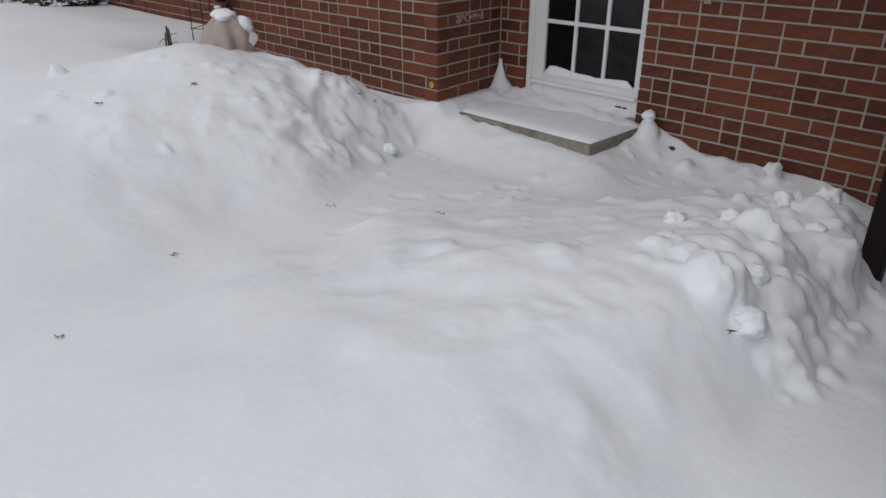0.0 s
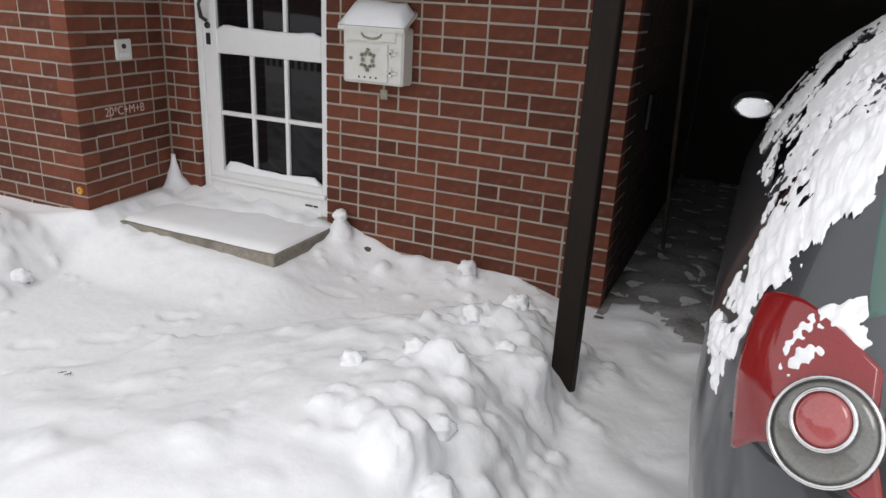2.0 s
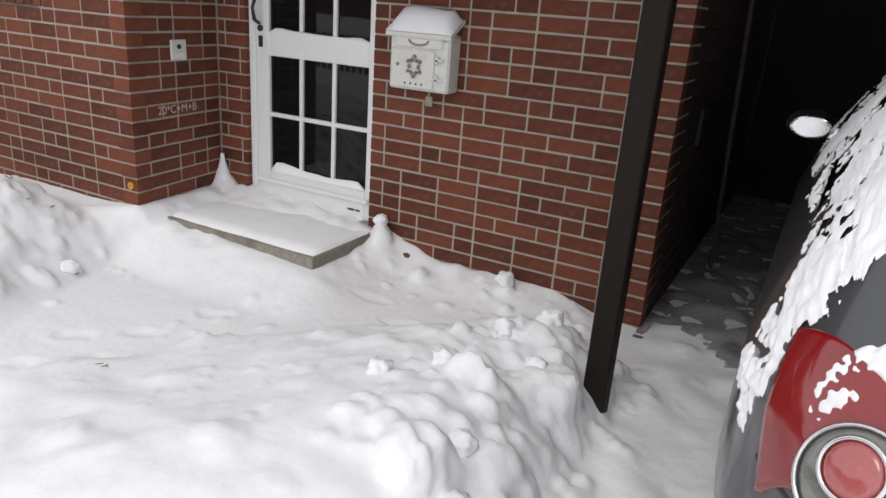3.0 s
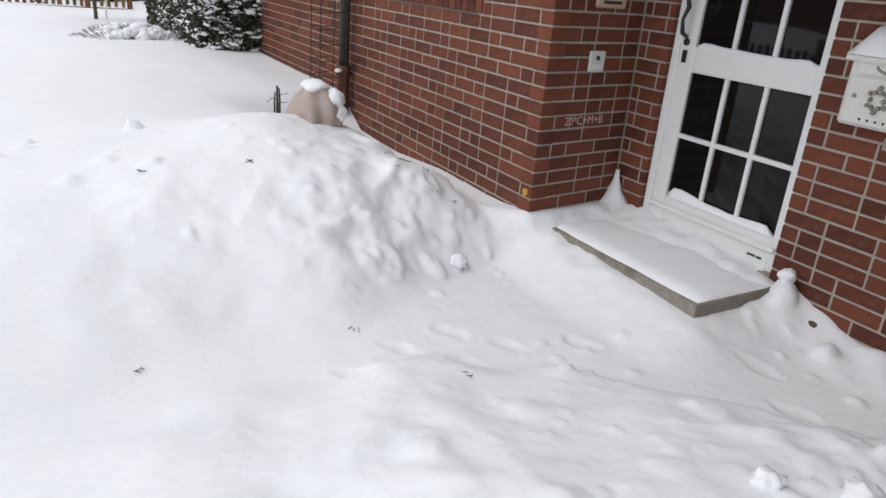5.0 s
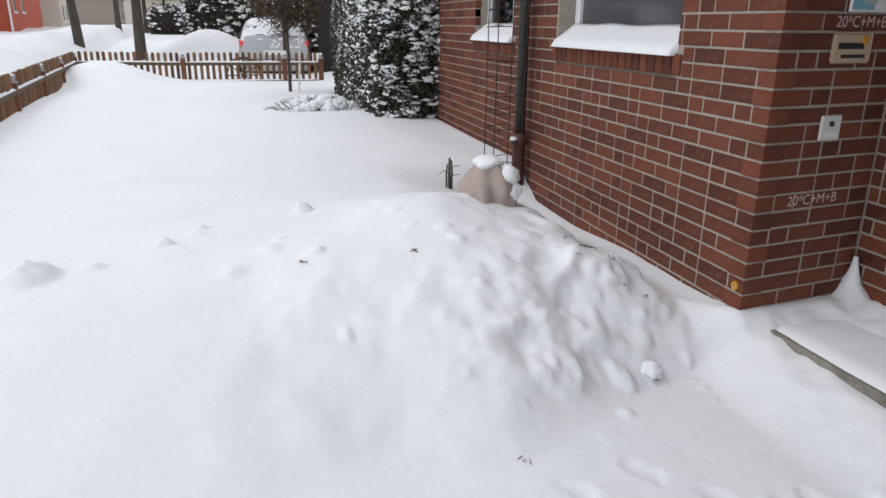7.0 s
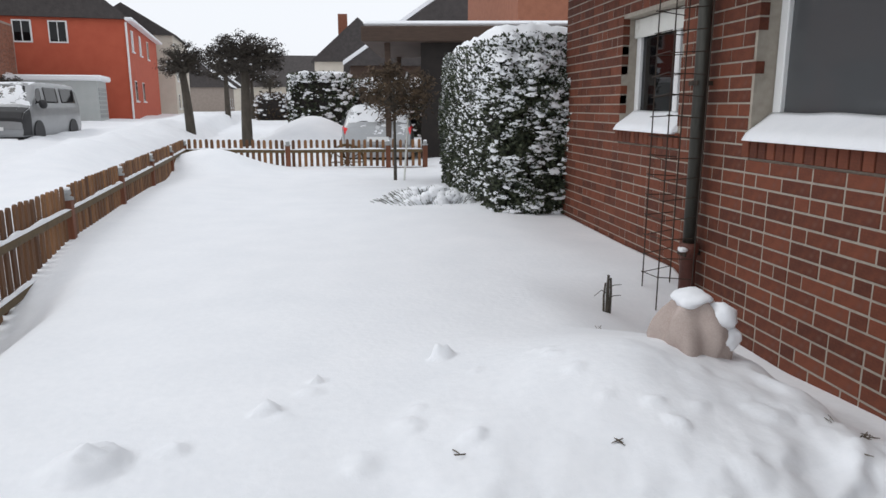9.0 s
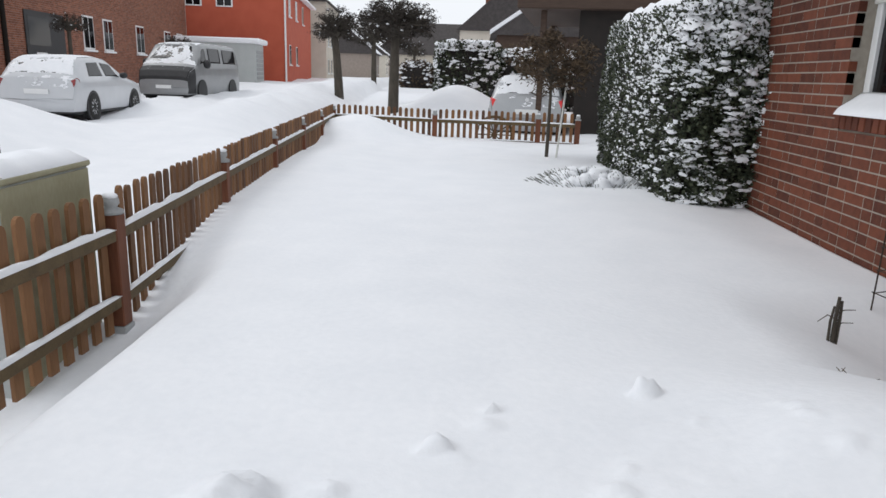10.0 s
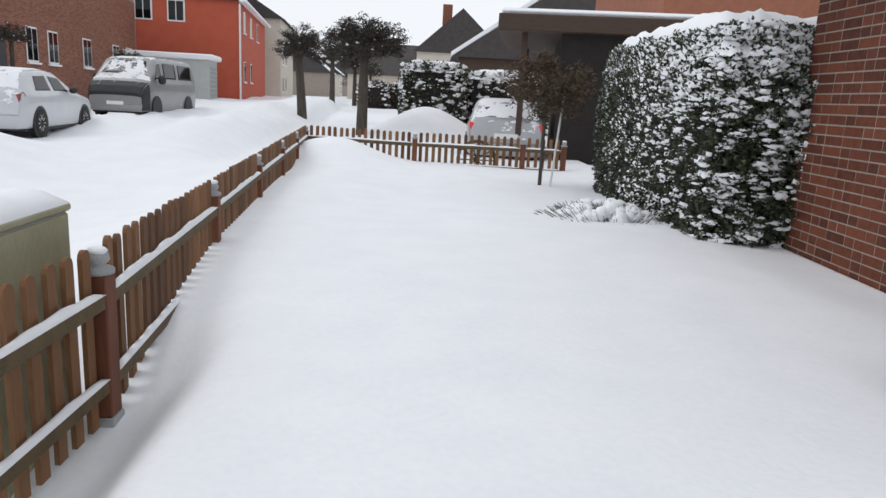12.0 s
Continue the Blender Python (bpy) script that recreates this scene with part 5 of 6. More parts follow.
def fence_post(x, y, z, turn=0):
    f = thing("fence_post", (x, y, z), "red-brown square fence post with a snow-topped cap", "post", "garden fence posts", turn=turn)
    part("shaft", boxes(((-0.048, -0.048, 0.06), (0.048, 0.048, 0.68)), bevel=0.006), M_wood_post, f)
    part("cap", lathe([(0.062, 0.68), (0.062, 0.70), (0.03, 0.715), (0.045, 0.735), (0.04, 0.765), (0.012, 0.78)], 12), M_concrete, f, "pale turned post cap", True)
    part("footing", boxes(((-0.055, -0.055, -0.3), (0.055, 0.055, 0.06)), bevel=0.005), M_concrete, f, "concrete footing")
    s = link_mesh("post_snow", blob(bmesh.new(), (0, 0, 0.775), 0.04, x * 3 + y, 0.5, 0.3), M_snow_cap, True)
    s.matrix_world = f.matrix_world
    tagged(s, "small cap of snow on the fence post", "snow", "post snow")


side_posts = [(fence_x(y), y) for y in (-1.95, 0.30, 2.55, 4.79, 7.03, 9.27, 11.45, 13.6)]
for i, (x, y) in enumerate(side_posts):
    fence_post(x, y, 0.10, 5.7 if y > 2.6 else 0)
for i in range(len(side_posts) - 1):
    fence_run(side_posts[i], side_posts[i + 1], 0.14, "brown stained picket fence panel with snow on rails", -1, seed=i)
back_posts = [side_posts[-1], (-3.55, 13.05), (-1.5, 12.95), (-0.74, 12.87)]
for x, y in back_posts[1:]:
    fence_post(x, y, 0.10)
for i in range(3):
    fence_run(back_posts[i], back_posts[i + 1], 0.14, "brown picket fence panel across the end of the garden", -1, seed=20 + i)

wheel_deco = thing("wooden_wheel", (-2.35, 13.25, 0.42), "old wooden cart wheel leaning behind the fence", "wheel")
part("rim", tube_bm([(0.36 * math.cos(a), 0.02, 0.36 * math.sin(a)) for a in np.linspace(0, math.tau, 33)], 0.03, 8), M_wood_rail, wheel_deco, smooth=True)
part("hub", tube_bm([(0, -0.06, 0), (0, 0.08, 0)], 0.06, 12), M_wood_rail, wheel_deco)
for k in range(10):
    a = k * math.tau / 10
    part("spoke", tube_bm([(0.04 * math.cos(a), 0.02, 0.04 * math.sin(a)), (0.35 * math.cos(a), 0.02, 0.35 * math.sin(a))], 0.014, 6), M_wood_rail, wheel_deco)

# ---- street cabinet ----
cab = thing("street_cabinet", (-4.93, 2.24, 0.0), "grey street cabinet with an algae-stained side and snow on top", "cabinet", turn=2)
part("body", boxes(((-0.19, -0.38, -0.05), (0.19, 0.38, 1.02)), bevel=0.006), M_cabinet, cab)
part("side_panel", boxes(((0.191, -0.375, 0.0), (0.197, 0.375, 1.01)), bevel=0.002), M_cabinet_mossy, cab, "algae-stained side panel")
part("lid", boxes(((-0.205, -0.395, 1.02), (0.205, 0.395, 1.055)), bevel=0.01), M_cabinet_mossy, cab)
part("lock", tube_bm([(-0.1, -0.375, 0.72), (-0.1, -0.39, 0.72)], 0.016, 12), M_concrete, cab)
s = link_mesh("cabinet_snow", snow_strip((-0.2, -0.39, 1.05), (0.2, 0.39, 1.13), 3), M_snow_cap, True)
s.matrix_world = cab.matrix_world
tagged(s, "thick smooth snow lying on the cabinet", "snow")


# ---- hedges and plants ----
def leafy(name, lo, hi, count, size, label, category, seed, snow_label, round_k=0.25, leaf_mat=None, snow_amount=0.5, top_snow=0.14):
    """A clipped hedge: a dense core, a rough coat of small leaves and clumps of snow."""
    lo, hi = Vector(lo), Vector(hi)
    rg = random.Random(seed)
    h = thing(name, ((lo.x + hi.x) / 2, (lo.y + hi.y) / 2, lo.z), label, category)
    c = (lo + hi) / 2
    half = (hi - lo) / 2

    def shell_point(inset):
        while True:
            d = Vector((rg.uniform(-1, 1), rg.uniform(-1, 1), rg.uniform(-1, 1)))
            if d.length > 0.05:
                break
        k = max(abs(d.x), abs(d.y), abs(d.z))
        q = d / k
        r = (1 - round_k) + round_k * (1 / max(q.length, 1.0)) * 1.15
        p = Vector((q.x * half.x, q.y * half.y, q.z * half.z)) * min(1.0, r)
        p *= 1 + 0.06 * noise.noise(p * 1.8 + Vector((seed, 0, 0))) + 0.035 * noise.noise(p * 6.0)
        return c + p - p.normalized() * inset, d.normalized(), q

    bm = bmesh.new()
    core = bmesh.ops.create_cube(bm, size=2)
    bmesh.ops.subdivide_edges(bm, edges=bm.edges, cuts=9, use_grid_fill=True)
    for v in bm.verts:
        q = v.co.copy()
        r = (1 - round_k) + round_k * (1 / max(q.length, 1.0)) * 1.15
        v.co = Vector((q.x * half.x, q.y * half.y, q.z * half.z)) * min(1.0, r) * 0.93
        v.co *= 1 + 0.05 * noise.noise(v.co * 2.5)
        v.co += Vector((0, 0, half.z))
    # solid filling; the shade between the leaves is put into its near-black
    part("core", bm, M_dark, h, "solid core with the inner shade in its near-black colour")
    vs, fs = [], []
    svs, sfs = [], []
    for i in range(count):
        p, d, q = shell_point(rg.uniform(-0.02, 0.10))
        p -= h.matrix_world.translation
        for _ in range(3):
            a = Vector((rg.uniform(-1, 1), rg.uniform(-1, 1), rg.uniform(-0.6, 0.9))) + d * 0.7
            a.normalize()
            b = a.cross(Vector((rg.uniform(-1, 1), rg.uniform(-1, 1), rg.uniform(-1, 1)))).normalized()
            s_ = size * rg.uniform(0.6, 1.3)
            base = len(vs)
            o = p + Vector((rg.uniform(-1, 1), rg.uniform(-1, 1), rg.uniform(-1, 1))) * size
            vs += [tuple(o - b * s_ * 0.45), tuple(o + a * s_ * 0.9), tuple(o + b * s_ * 0.45), tuple(o - a * s_ * 0.5)]
            fs.append((base, base + 1, base + 2, base + 3))
        west = max(0.0, -d.x)
        patchy = 0.6 * noise.noise(p * 1.3 + Vector((seed * 3, 0, 0))) + 0.9 * noise.noise(Vector((p.x * 5, p.y * 5, p.z * 8)))
        if q.z > -0.97 and rg.random() < snow_amount * 2.6 * max(0.0, patchy + 0.16 + 0.34 * west + 0.35 * max(0, d.z) + 0.12 * q.z):
            o = p + d * size * 0.5
            r1 = size * rg.choice((0.25, 0.3, 0.4, 0.5, 0.7, 1.0, 1.5))
            base = len(svs)
            t1 = d.cross(Vector((0, 0, 1)))
            t1 = t1.normalized() if t1.length > 0.1 else Vector((1, 0, 0))
            t2 = Vector((0, 0, 1))
            ring = []
            for k in range(6):
                an = k * math.tau / 6
                rr = r1 * rg.uniform(0.45, 1.35)
                svs.append(tuple(o + t1 * rr * 1.25 * math.cos(an) + t2 * rr * 0.5 * math.sin(an) - d * 0.01))
            svs.append(tuple(o + d * r1 * 0.5 + t2 * r1 * 0.25))
            sfs += [(base + k, base + (k + 1) % 6, base + 6) for k in range(6)]
    me = bpy.data.meshes.new("foliage")
    me.from_pydata(vs, [], fs)
    me.materials.append(leaf_mat or M_leaf)
    ob = new("foliage", me)
    ob.parent = h
    ob["kind"] = "stuff"
    me = bpy.data.meshes.new("snow_tufts")
    me.from_pydata(svs, [], sfs)
    me.polygons.foreach_set("use_smooth", [True] * len(me.polygons))
    me.materials.append(M_snow_cap)
    ob = new("snow_tufts", me)
    ob.matrix_world = h.matrix_world.copy()
    tagged(ob, snow_label, "snow", kind="stuff")
    if top_snow:
        bm = bmesh.new()
        n = 22
        g = []
        for i in range(n + 1):
            row = []
            for j in range(n + 1):
                a, b = 2 * i / n - 1, 2 * j / n - 1
                k = max(abs(a), abs(b))
                drop = 0.30 * max(0, k - 0.72) / 0.28
                wob = 0.05 * noise.noise(Vector((a * 3, b * 4, seed))) + 0.03 * noise.noise(Vector((a * 9, b * 12, seed)))
                row.append(bm.verts.new((a * half.x * 0.97, b * half.y * 0.97, 2 * half.z - 0.02 + top_snow * (1 - k ** 4) - drop + wob * 1.5)))
            g.append(row)
        for i in range(n):
            for j in range(n):
                bm.faces.new((g[i][j], g[i + 1][j], g[i + 1][j + 1], g[i][j + 1]))
        ob = link_mesh("hedge_snow", bm, M_snow_cap, True)
        ob.matrix_world = h.matrix_world.copy()
        tagged(ob, "rounded cover of snow on the hedge top", "snow")
    return h


leafy("hedge", (-0.80, 5.85, 0.15), (0.55, 10.4, 2.36), 34000, 0.034, "tall dense evergreen hedge dusted with snow", "hedge", 2, "tufts of snow caught in the hedge leaves", round_k=0.25, snow_amount=0.62, top_snow=0.20)
leafy("hedge", (-4.5, 27.0, 0.3), (-1.95, 31, 2.85), 3600, 0.10, "square clipped hedge dusted with snow", "hedge", 5, "tufts of snow caught in the hedge leaves", snow_amount=0.6)
leafy("hedge", (-1.9, 27.6, 0.3), (1.5, 31, 2.65), 2200, 0.10, "paler clipped hedge behind the parked car", "hedge", 6, "tufts of snow caught in the hedge leaves", snow_amount=0.9)

lav = thing("lavender_bush", (-1.35, 7.15, 0.28), "snow-laden lavender bush with dry stems", "bush")
rg = random.Random(4)
bm = bmesh.new()
for i in range(420):
    a, r = rg.uniform(0, math.tau), math.sqrt(rg.random())
    x, y = 0.62 * r * math.cos(a), 0.42 * r * math.sin(a)
    z = 0.24 * (1 - r * r)
    d = Vector((x * 0.35 - 0.04, y * 0.35, 0.03 + 0.04 * rg.random()))
    tube(bm, [(x, y, z * 0.5), tuple(Vector((x, y, z)) + d)], [0.004, 0.003], 4, False)
part("dry_growth", bm, M_stem, lav, "dry grey stems")["kind"] = "stuff"
bm = bmesh.new()
for i in range(120):
    a, r = rg.uniform(0, math.tau), math.sqrt(rg.random())
    x, y = 0.60 * r * math.cos(a), 0.40 * r * math.sin(a)
    blob(bm, (x, y, 0.26 * (1 - r * r)), rg.uniform(0.05, 0.11), i, 0.7, 0.4, 2)
ob = link_mesh("bush_snow", bm, M_snow_cap, True)
ob.matrix_world = lav.matrix_world.copy()
tagged(ob, "clumps of snow on the lavender bush", "snow")


def tree(name, at, trunk_h, r, crown_r, crown_h, label, seed, clumps=90, leafs=0, lean=(0, 0), mat=None, crown_z=None, snow=True):
    """A street tree: tapered trunk, limbs and a crown of fine twigs and clumps."""
    rg = random.Random(seed)
    t = thing(name, at, label, "tree", "street trees")
    top = Vector((lean[0], lean[1], trunk_h))
    part("trunk", tube_bm([(0, 0, -0.3), (lean[0] * 0.3, lean[1] * 0.3, trunk_h * 0.35), (lean[0] * 0.6, lean[1] * 0.6, trunk_h * 0.7), tuple(top)], [r * 1.15, r, r * 0.85, r * 0.75], 12), mat or M_bark, t, smooth=True)
    bm = bmesh.new()
    tips = []
    for i in range(clumps):
        a = rg.uniform(0, math.tau)
        q = math.sqrt(rg.random())
        p = top + Vector((crown_r * q * math.cos(a), crown_r * q * math.sin(a), crown_h * (rg.uniform(-0.25, 0.75)) * (1.1 - q * 0.5)))
        mid = top * 1.0 + (p - top) * 0.5 + Vector((0, 0, 0.06))
        tube(bm, [tuple(top - Vector((0, 0, rg.uniform(0, 0.25)))), tuple(mid), tuple(p)], [r * 0.35, r * 0.2, r * 0.07], 5, False)
        tips.append(p)
    part("branchwork", bm, mat or M_bark, t)
    vs, fs = [], []
    for p in tips:
        for _ in range(leafs if snow else leafs * 2):
            o = p + Vector((rg.gauss(0, 1), rg.gauss(0, 1), rg.gauss(0, 0.7))) * crown_r * (0.10 if snow else 0.13)
            d = Vector((rg.uniform(-1, 1), rg.uniform(-1, 1), rg.uniform(-0.5, 1))).normalized() * crown_r * (0.055 if snow else 0.06)
            b = d.cross(Vector((rg.uniform(-1, 1), rg.uniform(-1, 1), 0.3))).normalized() * crown_r * (0.014 if snow else 0.018)
            base = len(vs)
            vs += [tuple(o - d - b), tuple(o - d + b), tuple(o + d + b * 0.4), tuple(o + d - b * 0.4)]
            fs.append((base, base + 1, base + 2, base + 3))
    me = bpy.data.meshes.new("crown")
    me.from_pydata(vs, [], fs)
    me.materials.append(M_twig_dark if snow else M_leaf_brown)
    ob = new("crown", me)
    ob.parent = t
    ob["kind"] = "stuff"
    if snow:
        bm = bmesh.new()
        for p in tips[::4]:
            blob(bm, tuple(p + Vector((0, 0, 0.03))), crown_r * 0.05, p.x * 9, 0.6, 0.4, 1)
        ob = link_mesh("crown_snow", bm, M_snow_cap, True)
        ob.matrix_world = t.matrix_world.copy()
        tagged(ob, "bits of snow caught in the tree crown", "snow", "crown snow")
    return t


sap = tree("young_tree", (-1.55, 10.4, 0.25), 1.35, 0.028, 0.62, 1.0, "young tree with withered brown leaves tied to a stake", 3, 60, 26, snow=False)
tagged(link_mesh("plant_stake", tube_bm([(-1.42, 10.3, 0.1), (-1.30, 10.3, 1.75)], 0.017, 8), M_mailbox), "pale wooden stake beside the young tree", "stake")
tree("street_tree", (-5.25, 20.0, 0.3), 2.55, 0.15, 1.05, 1.05, "pollarded street tree with a dense flat crown", 5, 150, 34, lean=(0.05, 0))
tree("street_tree", (-7.75, 24.6, 0.3), 2.6, 0.16, 0.75, 1.25, "pollarded street tree with a narrow dense crown", 6, 110, 34, lean=(-0.2, 0))
tree("street_tree", (-9.6, 45, 0.5), 3.2, 0.17, 1.3, 1.7, "distant pollarded street tree", 7, 80, 26)
tree("street_tree", (-9.6, 58, 0.6), 3.2, 0.17, 1.3, 1.7, "distant pollarded street tree", 8, 80, 26)
tree("street_tree", (-9.8, 75, 0.6), 3.2, 0.17, 1.3, 1.7, "distant pollarded street tree", 18, 60, 26)
tree("street_tree", (-19.5, 38, 0.4), 2.2, 0.12, 0.75, 0.9, "small pollarded tree before the red house", 9, 80, 30)
tree("street_tree", (-20.5, 51, 0.4), 2.2, 0.12, 0.8, 0.9, "small pollarded tree before the red house", 10, 80, 30)
tree("street_tree", (-16.0, 16.5, 0.3), 2.6, 0.09, 0.75, 0.8, "small street tree before the brick house", 11, 60, 26)
tree("street_tree", (-18.5, 26.0, 0.3), 2.6, 0.09, 0.65, 0.8, "small street tree before the brick house", 12, 60, 26)
tagged(link_mesh("young_street_tree", tube_bm([(-9.0, 7.9, 0.0), (-9.05, 7.9, 0.9), (-9.15, 7.95, 1.8), (-9.2, 8.0, 3.4)], [0.055, 0.05, 0.045, 0.035], 10), M_bark_green, True), "slender greenish trunk of a young street tree", "tree")


# ---- houses across the road ----
def house(name, corner, turn, length, depth, height, wall_mat, label, windows, roof_h=0.0, bricks=False, gable_x=False):
    """A house whose street face runs along its own y from the corner, facing its +x side."""
    h = thing(name, (*corner, 0.0), label, "house", turn=turn)
    part("wall", boxes(((-depth, 0, -0.5), (0, length, height))), wall_mat, h)
    if roof_h:
        bm = bmesh.new()
        if gable_x:
            pr = [(-depth - 0.3, height), (-depth / 2, height + roof_h), (0.4, height)]
            a = [bm.verts.new((x, -0.3, z)) for x, z in pr]
            b = [bm.verts.new((x, length + 0.3, z)) for x, z in pr]
        else:
            pr = [(-0.4, height), (length / 2, height + roof_h), (length + 0.4, height)]
            a = [bm.verts.new((0.3, y, z)) for y, z in pr]
            b = [bm.verts.new((-depth - 0.3, y, z)) for y, z in pr]
        bm.faces.new(a)
        bm.faces.new(b[::-1])
        for i in range(3):
            j = (i + 1) % 3
            bm.faces.new((a[i], b[i], b[j], a[j]))
        bmesh.ops.recalc_face_normals(bm, faces=bm.faces)
        part("roof", bm, M_roof, h, "dark tiled roof")
    for y, z, w, hh in windows:
        wd = part("window", boxes(((0.01, y, z), (0.05, y + w, z + hh)), bevel=0.01), M_white, h)
        k = 2 if w > 0.7 else 1
        for i in range(k):
            part("pane", boxes(((0.05, y + 0.07 + i * (w - 0.07) / k, z + 0.08), (0.056, y + (i + 1) * (w - 0.07) / k, z + hh - 0.08))), M_glass, wd)
        part("sill", boxes(((0.0, y - 0.06, z - 0.10), (0.16, y + w + 0.06, z - 0.01)), bevel=0.02), M_snow_cap, wd, "snow on the sill")
    return h


def far_bricks(h, length, height, x=0.012, z0=0.2, step_z=0.25):
    vs, fs = [], []
    rg = random.Random(8)
    nz = int(height / (COURSE))
    for k in range(nz):
        y = 0.0 if k % 2 else 0.12
        z = k * COURSE
        while y < length - 0.25:
            base = len(vs)
            for a, b in ((y, z), (y + 0.24, z), (y + 0.24, z + 0.07), (y, z + 0.07)):
                vs.append((x, a, b))
            fs.append((base, base + 1, base + 2, base + 3))
            y += 0.25
    me = bpy.data.meshes.new("brickwork")
    me.from_pydata(vs, [], fs)
    me.materials.append(M_wall_far)
    ob = new("brickwork", me)
    ob.parent = h
    ob["kind"] = "stuff"


brick_house = house("brick_house", (-17.6, 8.0), 8, 41, 9, 6.8, M_mortar_far, "long red brick house across the road", [(12.4, 2.2, 0.95, 1.5), (14.3, 2.2, 0.95, 1.5), (23.3, 2.2, 1.2, 1.5), (25.7, 2.2, 1.2, 1.5), (30.4, 2.2, 1.3, 1.5), (35.6, 2.2, 1.3, 1.5), (38.4, 2.2, 1.3, 1.5), (8.0, 2.2, 0.95, 1.5)])
far_bricks(brick_house, 41, 6.7)
dd = part("door", boxes(((0.02, 17.9, 0.4), (0.06, 21.3, 3.5)), bevel=0.01), M_plastic, brick_house, "dark shop door with a sign panel")
part("shop_window", boxes(((0.06, 18.1, 2.2), (0.066, 19.9, 3.3))), M_glass_grey, dd)
for i in range(3):
    part("lettering_bar", boxes(((0.067, 18.6, 1.45 + i * 0.2), (0.072, 19.5 + 0.1 * (i % 2), 1.53 + i * 0.2))), M_white, dd)
part("downpipe", tube_bm([(0.08, 16.3, 0.2), (0.08, 16.3, 6.7)], 0.09, 10), M_post, brick_house)
part("lamp_box", boxes(((0.02, 15.7, 3.7), (0.2, 16.0, 4.2)), bevel=0.02), M_white, brick_house)

red_house = house("red_house", (-17.3, 52), 8, 19.7, 13, 7.6, M_red_house, "red rendered house with white windows", [(2.2, 5.6, 1.1, 1.5), (6.6, 5.6, 1.1, 1.5), (11.6, 5.6, 1.1, 1.5), (2.2, 2.0, 1.1, 1.5), (6.6, 2.0, 1.1, 1.5)], 5.5, gable_x=True)
for xx in (-7.1, -4.9):
    w_ = part("window", boxes(((xx, -0.06, 5.9), (xx + 1.2, -0.004, 7.4)), bevel=0.01), M_white, red_house)
    for k in range(2):
        part("pane", boxes(((xx + 0.09 + k * 0.53, -0.068, 6.0), (xx + 0.56 + k * 0.53, -0.061, 7.3))), M_glass, w_)
part("downpipe", tube_bm([(0.05, -0.1, 0.2), (0.05, -0.1, 7.4)], 0.07, 8), M_white, red_house)
part("roof_snow", boxes(((0.02, -0.4, 7.5), (0.55, 20.0, 7.72)), bevel=0.05), M_snow_cap, red_house, "snow along the eaves")
garage = thing("flat_garage", (-19.2, 46.0, 0.6), "low grey garage with snow on its flat roof", "garage", turn=8)
part("wall", boxes(((-6, 0, -0.3), (1.5, 3.2, 2.6))), M_cabinet, garage)
part("roof", boxes(((-6.2, -0.2, 2.6), (1.8, 3.4, 2.95)), bevel=0.08), M_snow_cap, garage, "snow-covered flat roof")
for i in range(7):
    part("shutter_slat", boxes(((1.5, 0.3, 0.3 + i * 0.28), (1.54, 2.9, 0.5 + i * 0.28)), bevel=0.01), M_concrete, garage)
house("cream_house", (-19.0, 74), 6, 14, 9, 8.6, M_cream, "cream rendered house further down the road", [(1.5, 1.4, 0.9, 1.5), (4.5, 1.4, 0.9, 1.5), (1.5, 4.2, 0.9, 1.5), (4.5, 4.2, 0.9, 1.5)], 3.0, gable_x=True)
house("gabled_house", (-14.0, 100), 180, 10, 9, 4.0, M_cream, "distant gabled house with a dark roof", [(2, 1.2, 0.9, 1.4), (6, 1.2, 0.9, 1.4)], 4.2)
house("gabled_house", (-5.0, 85), 180, 12, 9, 6.1, M_cream, "distant steep-roofed house with a chimney", [(3, 1.2, 1, 1.4), (7, 1.2, 1, 1.4)], 4.4, gable_x=True)
side_house = house("gabled_house", (-1.8, 56), 180, 14, 14, 4.0, M_fascia, "neighbouring brown house with a steep snow-edged roof", [(3, 1.2, 1, 1.3)], 5.1, gable_x=True)
bm = bmesh.new()
rib(bm, [(0.45, 14.32, 4.0), (-7.0, 14.32, 9.14)], [(0.45, 13.6, 4.0), (-7.0, 13.6, 9.14)])
e4 = bmesh.ops.extrude_face_region(bm, geom=list(bm.faces))
for v in [q for q in e4["geom"] if isinstance(q, bmesh.types.BMVert)]:
    v.co.z += 0.26
bmesh.ops.recalc_face_normals(bm, faces=bm.faces)
part("roof_snow", bm, M_snow_cap, side_house, "strip of snow along the verge")
part("chimney", boxes(((-3.5, 8.0, 8.2), (-2.5, 9.0, 11.2)), bevel=0.03), M_wall_far, bpy.data.objects["gabled_house.001"])

for i, (x, y, w, h) in enumerate(((-19.0, 108, 9, 4.4), (-20.0, 128, 10, 4.8), (-17.0, 152, 10, 5.0))):
    far = house("gabled_house", (x, y), 4, 10, w, h, M_cream if i % 2 else M_mortar_far, "distant gabled house with snow on its roof", [(2, 1.4, 1.0, 1.4), (6, 1.4, 1.0, 1.4)], 4.0, gable_x=True)
    bm = bmesh.new()
    rib(bm, [(0.5, -0.35, h + 0.05), (0.5, 10.35, h + 0.05)], [(-w / 2, -0.35, h + 4.12), (-w / 2, 10.35, h + 4.12)])
    e5 = bmesh.ops.extrude_face_region(bm, geom=list(bm.faces))
    for v in [q for q in e5["geom"] if isinstance(q, bmesh.types.BMVert)]:
        v.co.z += 0.15
    bmesh.ops.recalc_face_normals(bm, faces=bm.faces)
    part("roof_snow", bm, M_snow_cap, far, "snow on the street slope of the roof")
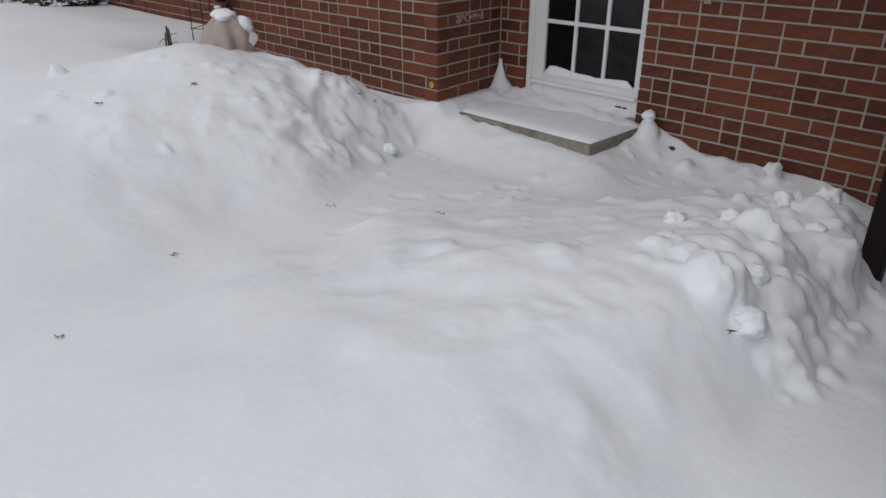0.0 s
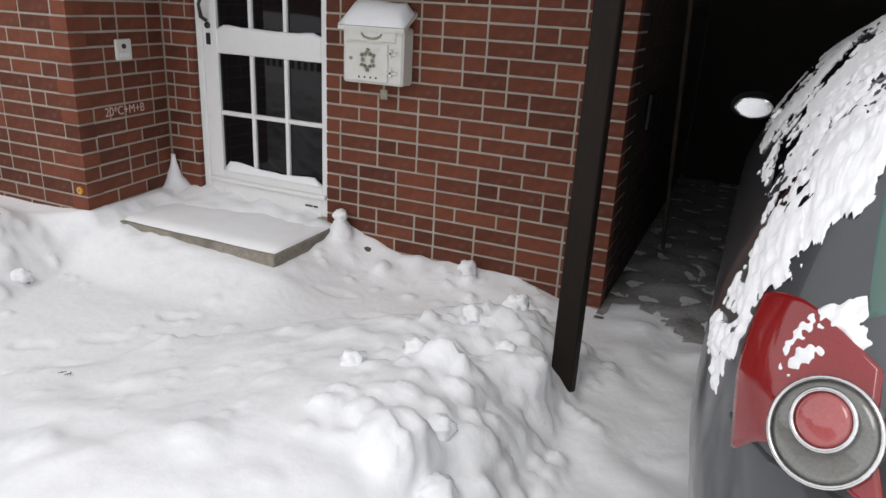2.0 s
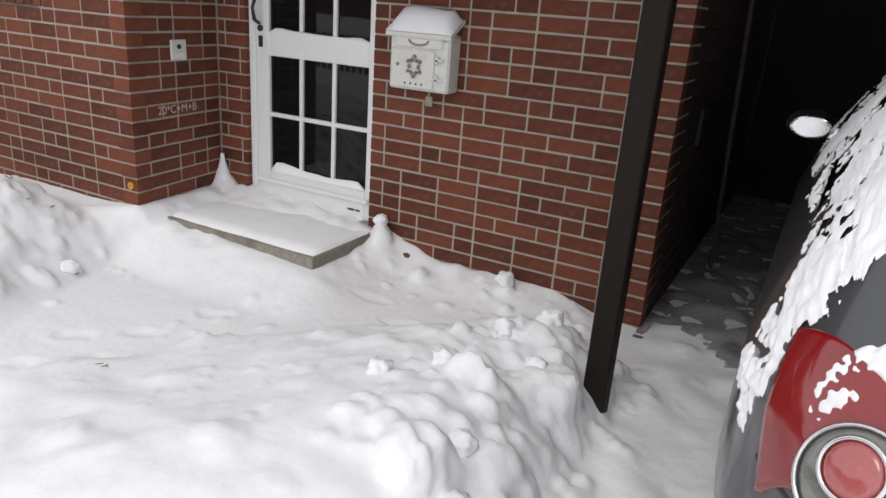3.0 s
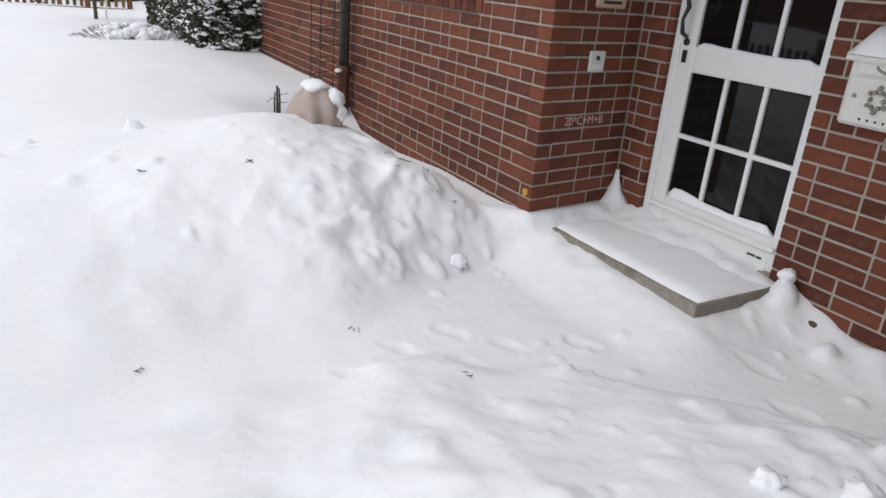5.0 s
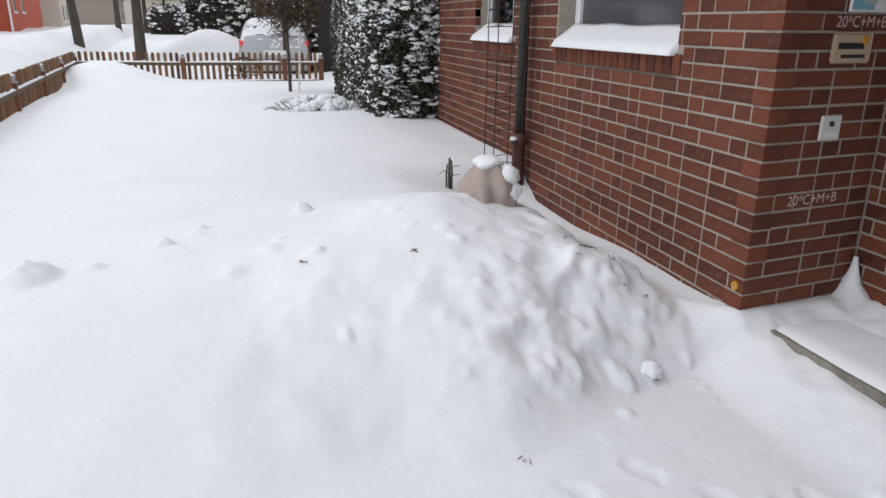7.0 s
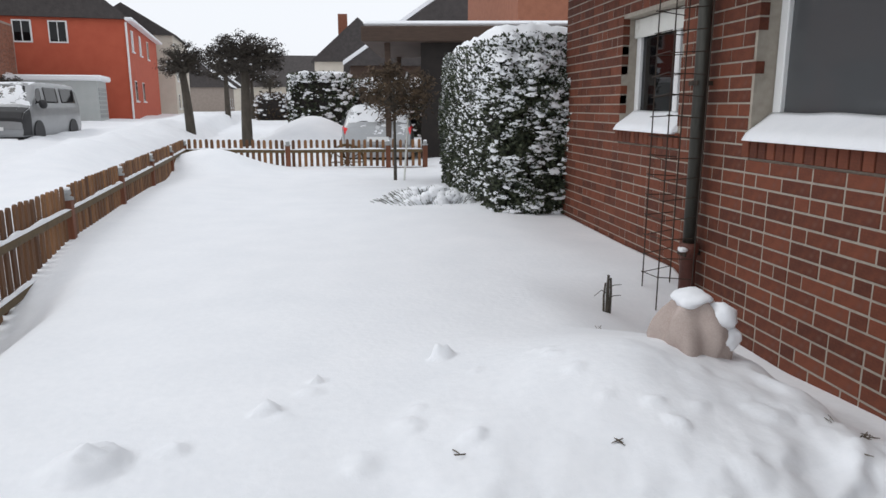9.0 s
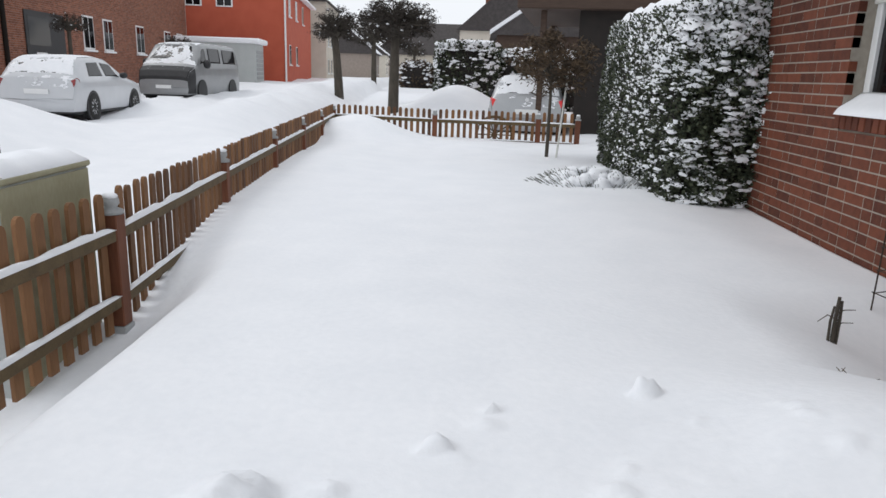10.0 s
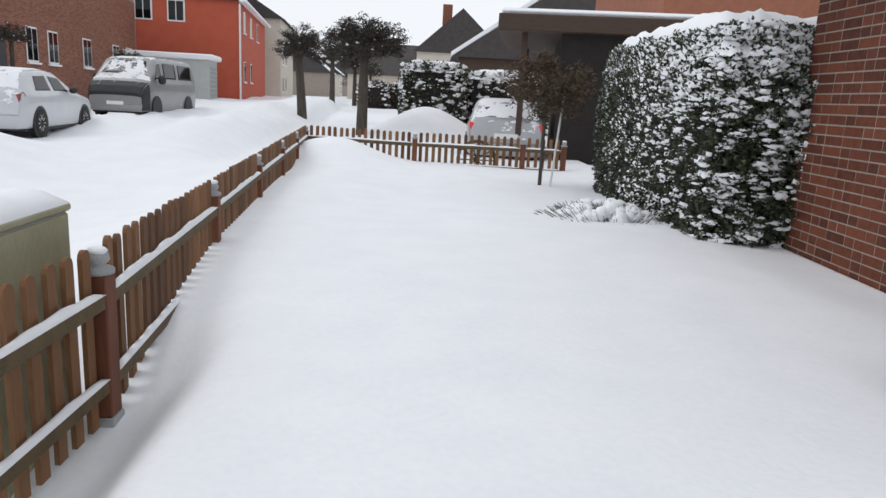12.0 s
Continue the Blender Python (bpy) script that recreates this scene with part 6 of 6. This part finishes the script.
for i in range(7):
    a = random.Random(i + 90)
    tree("bare_tree", (-15 + 2.6 * i + a.uniform(-1, 1), 112 + 14 * a.random(), 0.6), 3.0, 0.2, 2.4, 4.5, "distant bare winter tree at the end of the road", 40 + i, 70, 16)
# neighbour's carport
nc = thing("neighbour_carport", (-1.95, 14.9, 0.0), "dark brown timber carport with snow on its flat roof", "carport", turn=-8)
part("roof", boxes(((0, 0, 3.02), (7.5, 5.5, 3.36)), bevel=0.02), M_fascia, nc, "brown fascia boards")
part("roof_snow", boxes(((0.05, 0.05, 3.36), (7.45, 5.45, 3.48)), bevel=0.05), M_snow_cap, nc, "even snow on the roof")
for x, y in ((0.5, 0.4), (0.5, 5.0)):
    part("post", boxes(((x, y, -0.1), (x + 0.13, y + 0.13, 3.02)), bevel=0.008), M_fascia, nc)
part("window", boxes(((0.9, 2.2, 1.15), (0.96, 3.2, 2.45)), bevel=0.01), M_white, nc, "white framed window under the carport roof")
# block filling the carport, its shade painted as near-black
part("back_wall", boxes(((1.35, 0.3, -0.1), (7.4, 5.3, 3.02))), M_dark, nc, "near-black block with the carport's inner shade in its colour")
upper = house("neighbour_house", (2.6, 26.5), 180, 8, 10, 7.5, M_wall_far, "neighbouring brick house behind the carport", [])
for i in range(5):
    a = random.Random(i + 60)
    x, y = -9 + 2.2 * i, 52 + 6 * a.random()
    leafy("shrub", (x, y, 0.3), (x + 2.4, y + 2, 2.0 + a.random()), 500, 0.14, "snow-dusted shrub in a far front garden", "shrub", 70 + i, "bits of snow on far shrubs", round_k=0.8, leaf_mat=M_leaf_brown, snow_amount=0.5, top_snow=0)

# ---- bricks of the near walls ----
def on_front(a, z, length):
    return Matrix.Translation((0, a + length, z)) @ pose(0, 0, 0, 0, 0, -90)


def on_return(a, z, length):
    return pose(0, 0, 0, 0, 0, SLANT) @ Matrix.Translation((a, 0, z))


def on_door_wall(a, z, length):
    return Matrix.Translation((DOOR_X, a + length, z)) @ pose(0, 0, 0, 0, 0, -90)


def on_carport(a, z, length):
    return Matrix.Translation((a, CARPORT_Y, z))


SILL1 = (W1[0] - 0.06, W1[1] + 0.06, W1[2] - 0.115, W1[2])
SILL2 = (W2[0] - 0.06, W2[1] + 0.06, W2[2] - 0.115, W2[2])
tagged(link_mesh("sill_bed", boxes(((0.02, W1[0] - 0.004, W1[2] - 0.129), (0.30, W1[1] + 0.004, W1[2] - 0.006))), M_mortar), "mortar bed under the window sill", "sill", kind="structure")
tagged(link_mesh("sill_bed", boxes(((0.02, W2[0] - 0.004, W2[2] - 0.129), (0.30, W2[1] + 0.004, W2[2] - 0.006))), M_mortar), "mortar bed under the window sill", "sill", kind="structure")
for o in (SILL1, SILL2):
    n = int((o[1] - o[0]) / 0.0825)
    bm = bmesh.new()
    box(bm, (0, 0, 0), (0.0735, 0.08, 0.112), 0.004)
    me = bpy.data.meshes.new("sill_brick")
    bm.to_mesh(me)
    bm.free()
    me.materials.append(M_brick)
    for i in range(n):
        ob = new("sill_brick", me)
        ob.matrix_world = Matrix.Translation((-0.012, o[0] + (i + 1) * (o[1] - o[0]) / n - 0.004, o[2])) @ pose(0, 0, 0, 0, 0, -90)
        ob.parent = wall_front
lay(wall_front, 0.0, HOUSE_END, [W1, W2, SILL1, SILL2], on_front, True, None, lambda a, z: a + abs(z - 1.2) * 0.3, seed=3)
lay(wall_return, 0.0, 0.757, [], on_return, False, None, lambda a, z: abs(z - 1), seed=4)
lay(wall_door, CARPORT_Y, 0.092, [DOOR], on_door_wall, None, None, lambda a, z: abs(z - 0.8), seed=5)
lay(wall_carport, DOOR_X + 0.118, 4.39, [], on_carport, None, None, lambda a, z: a, limit=200, seed=6, brick_tones=(M_brick_shade, M_brick_shade))
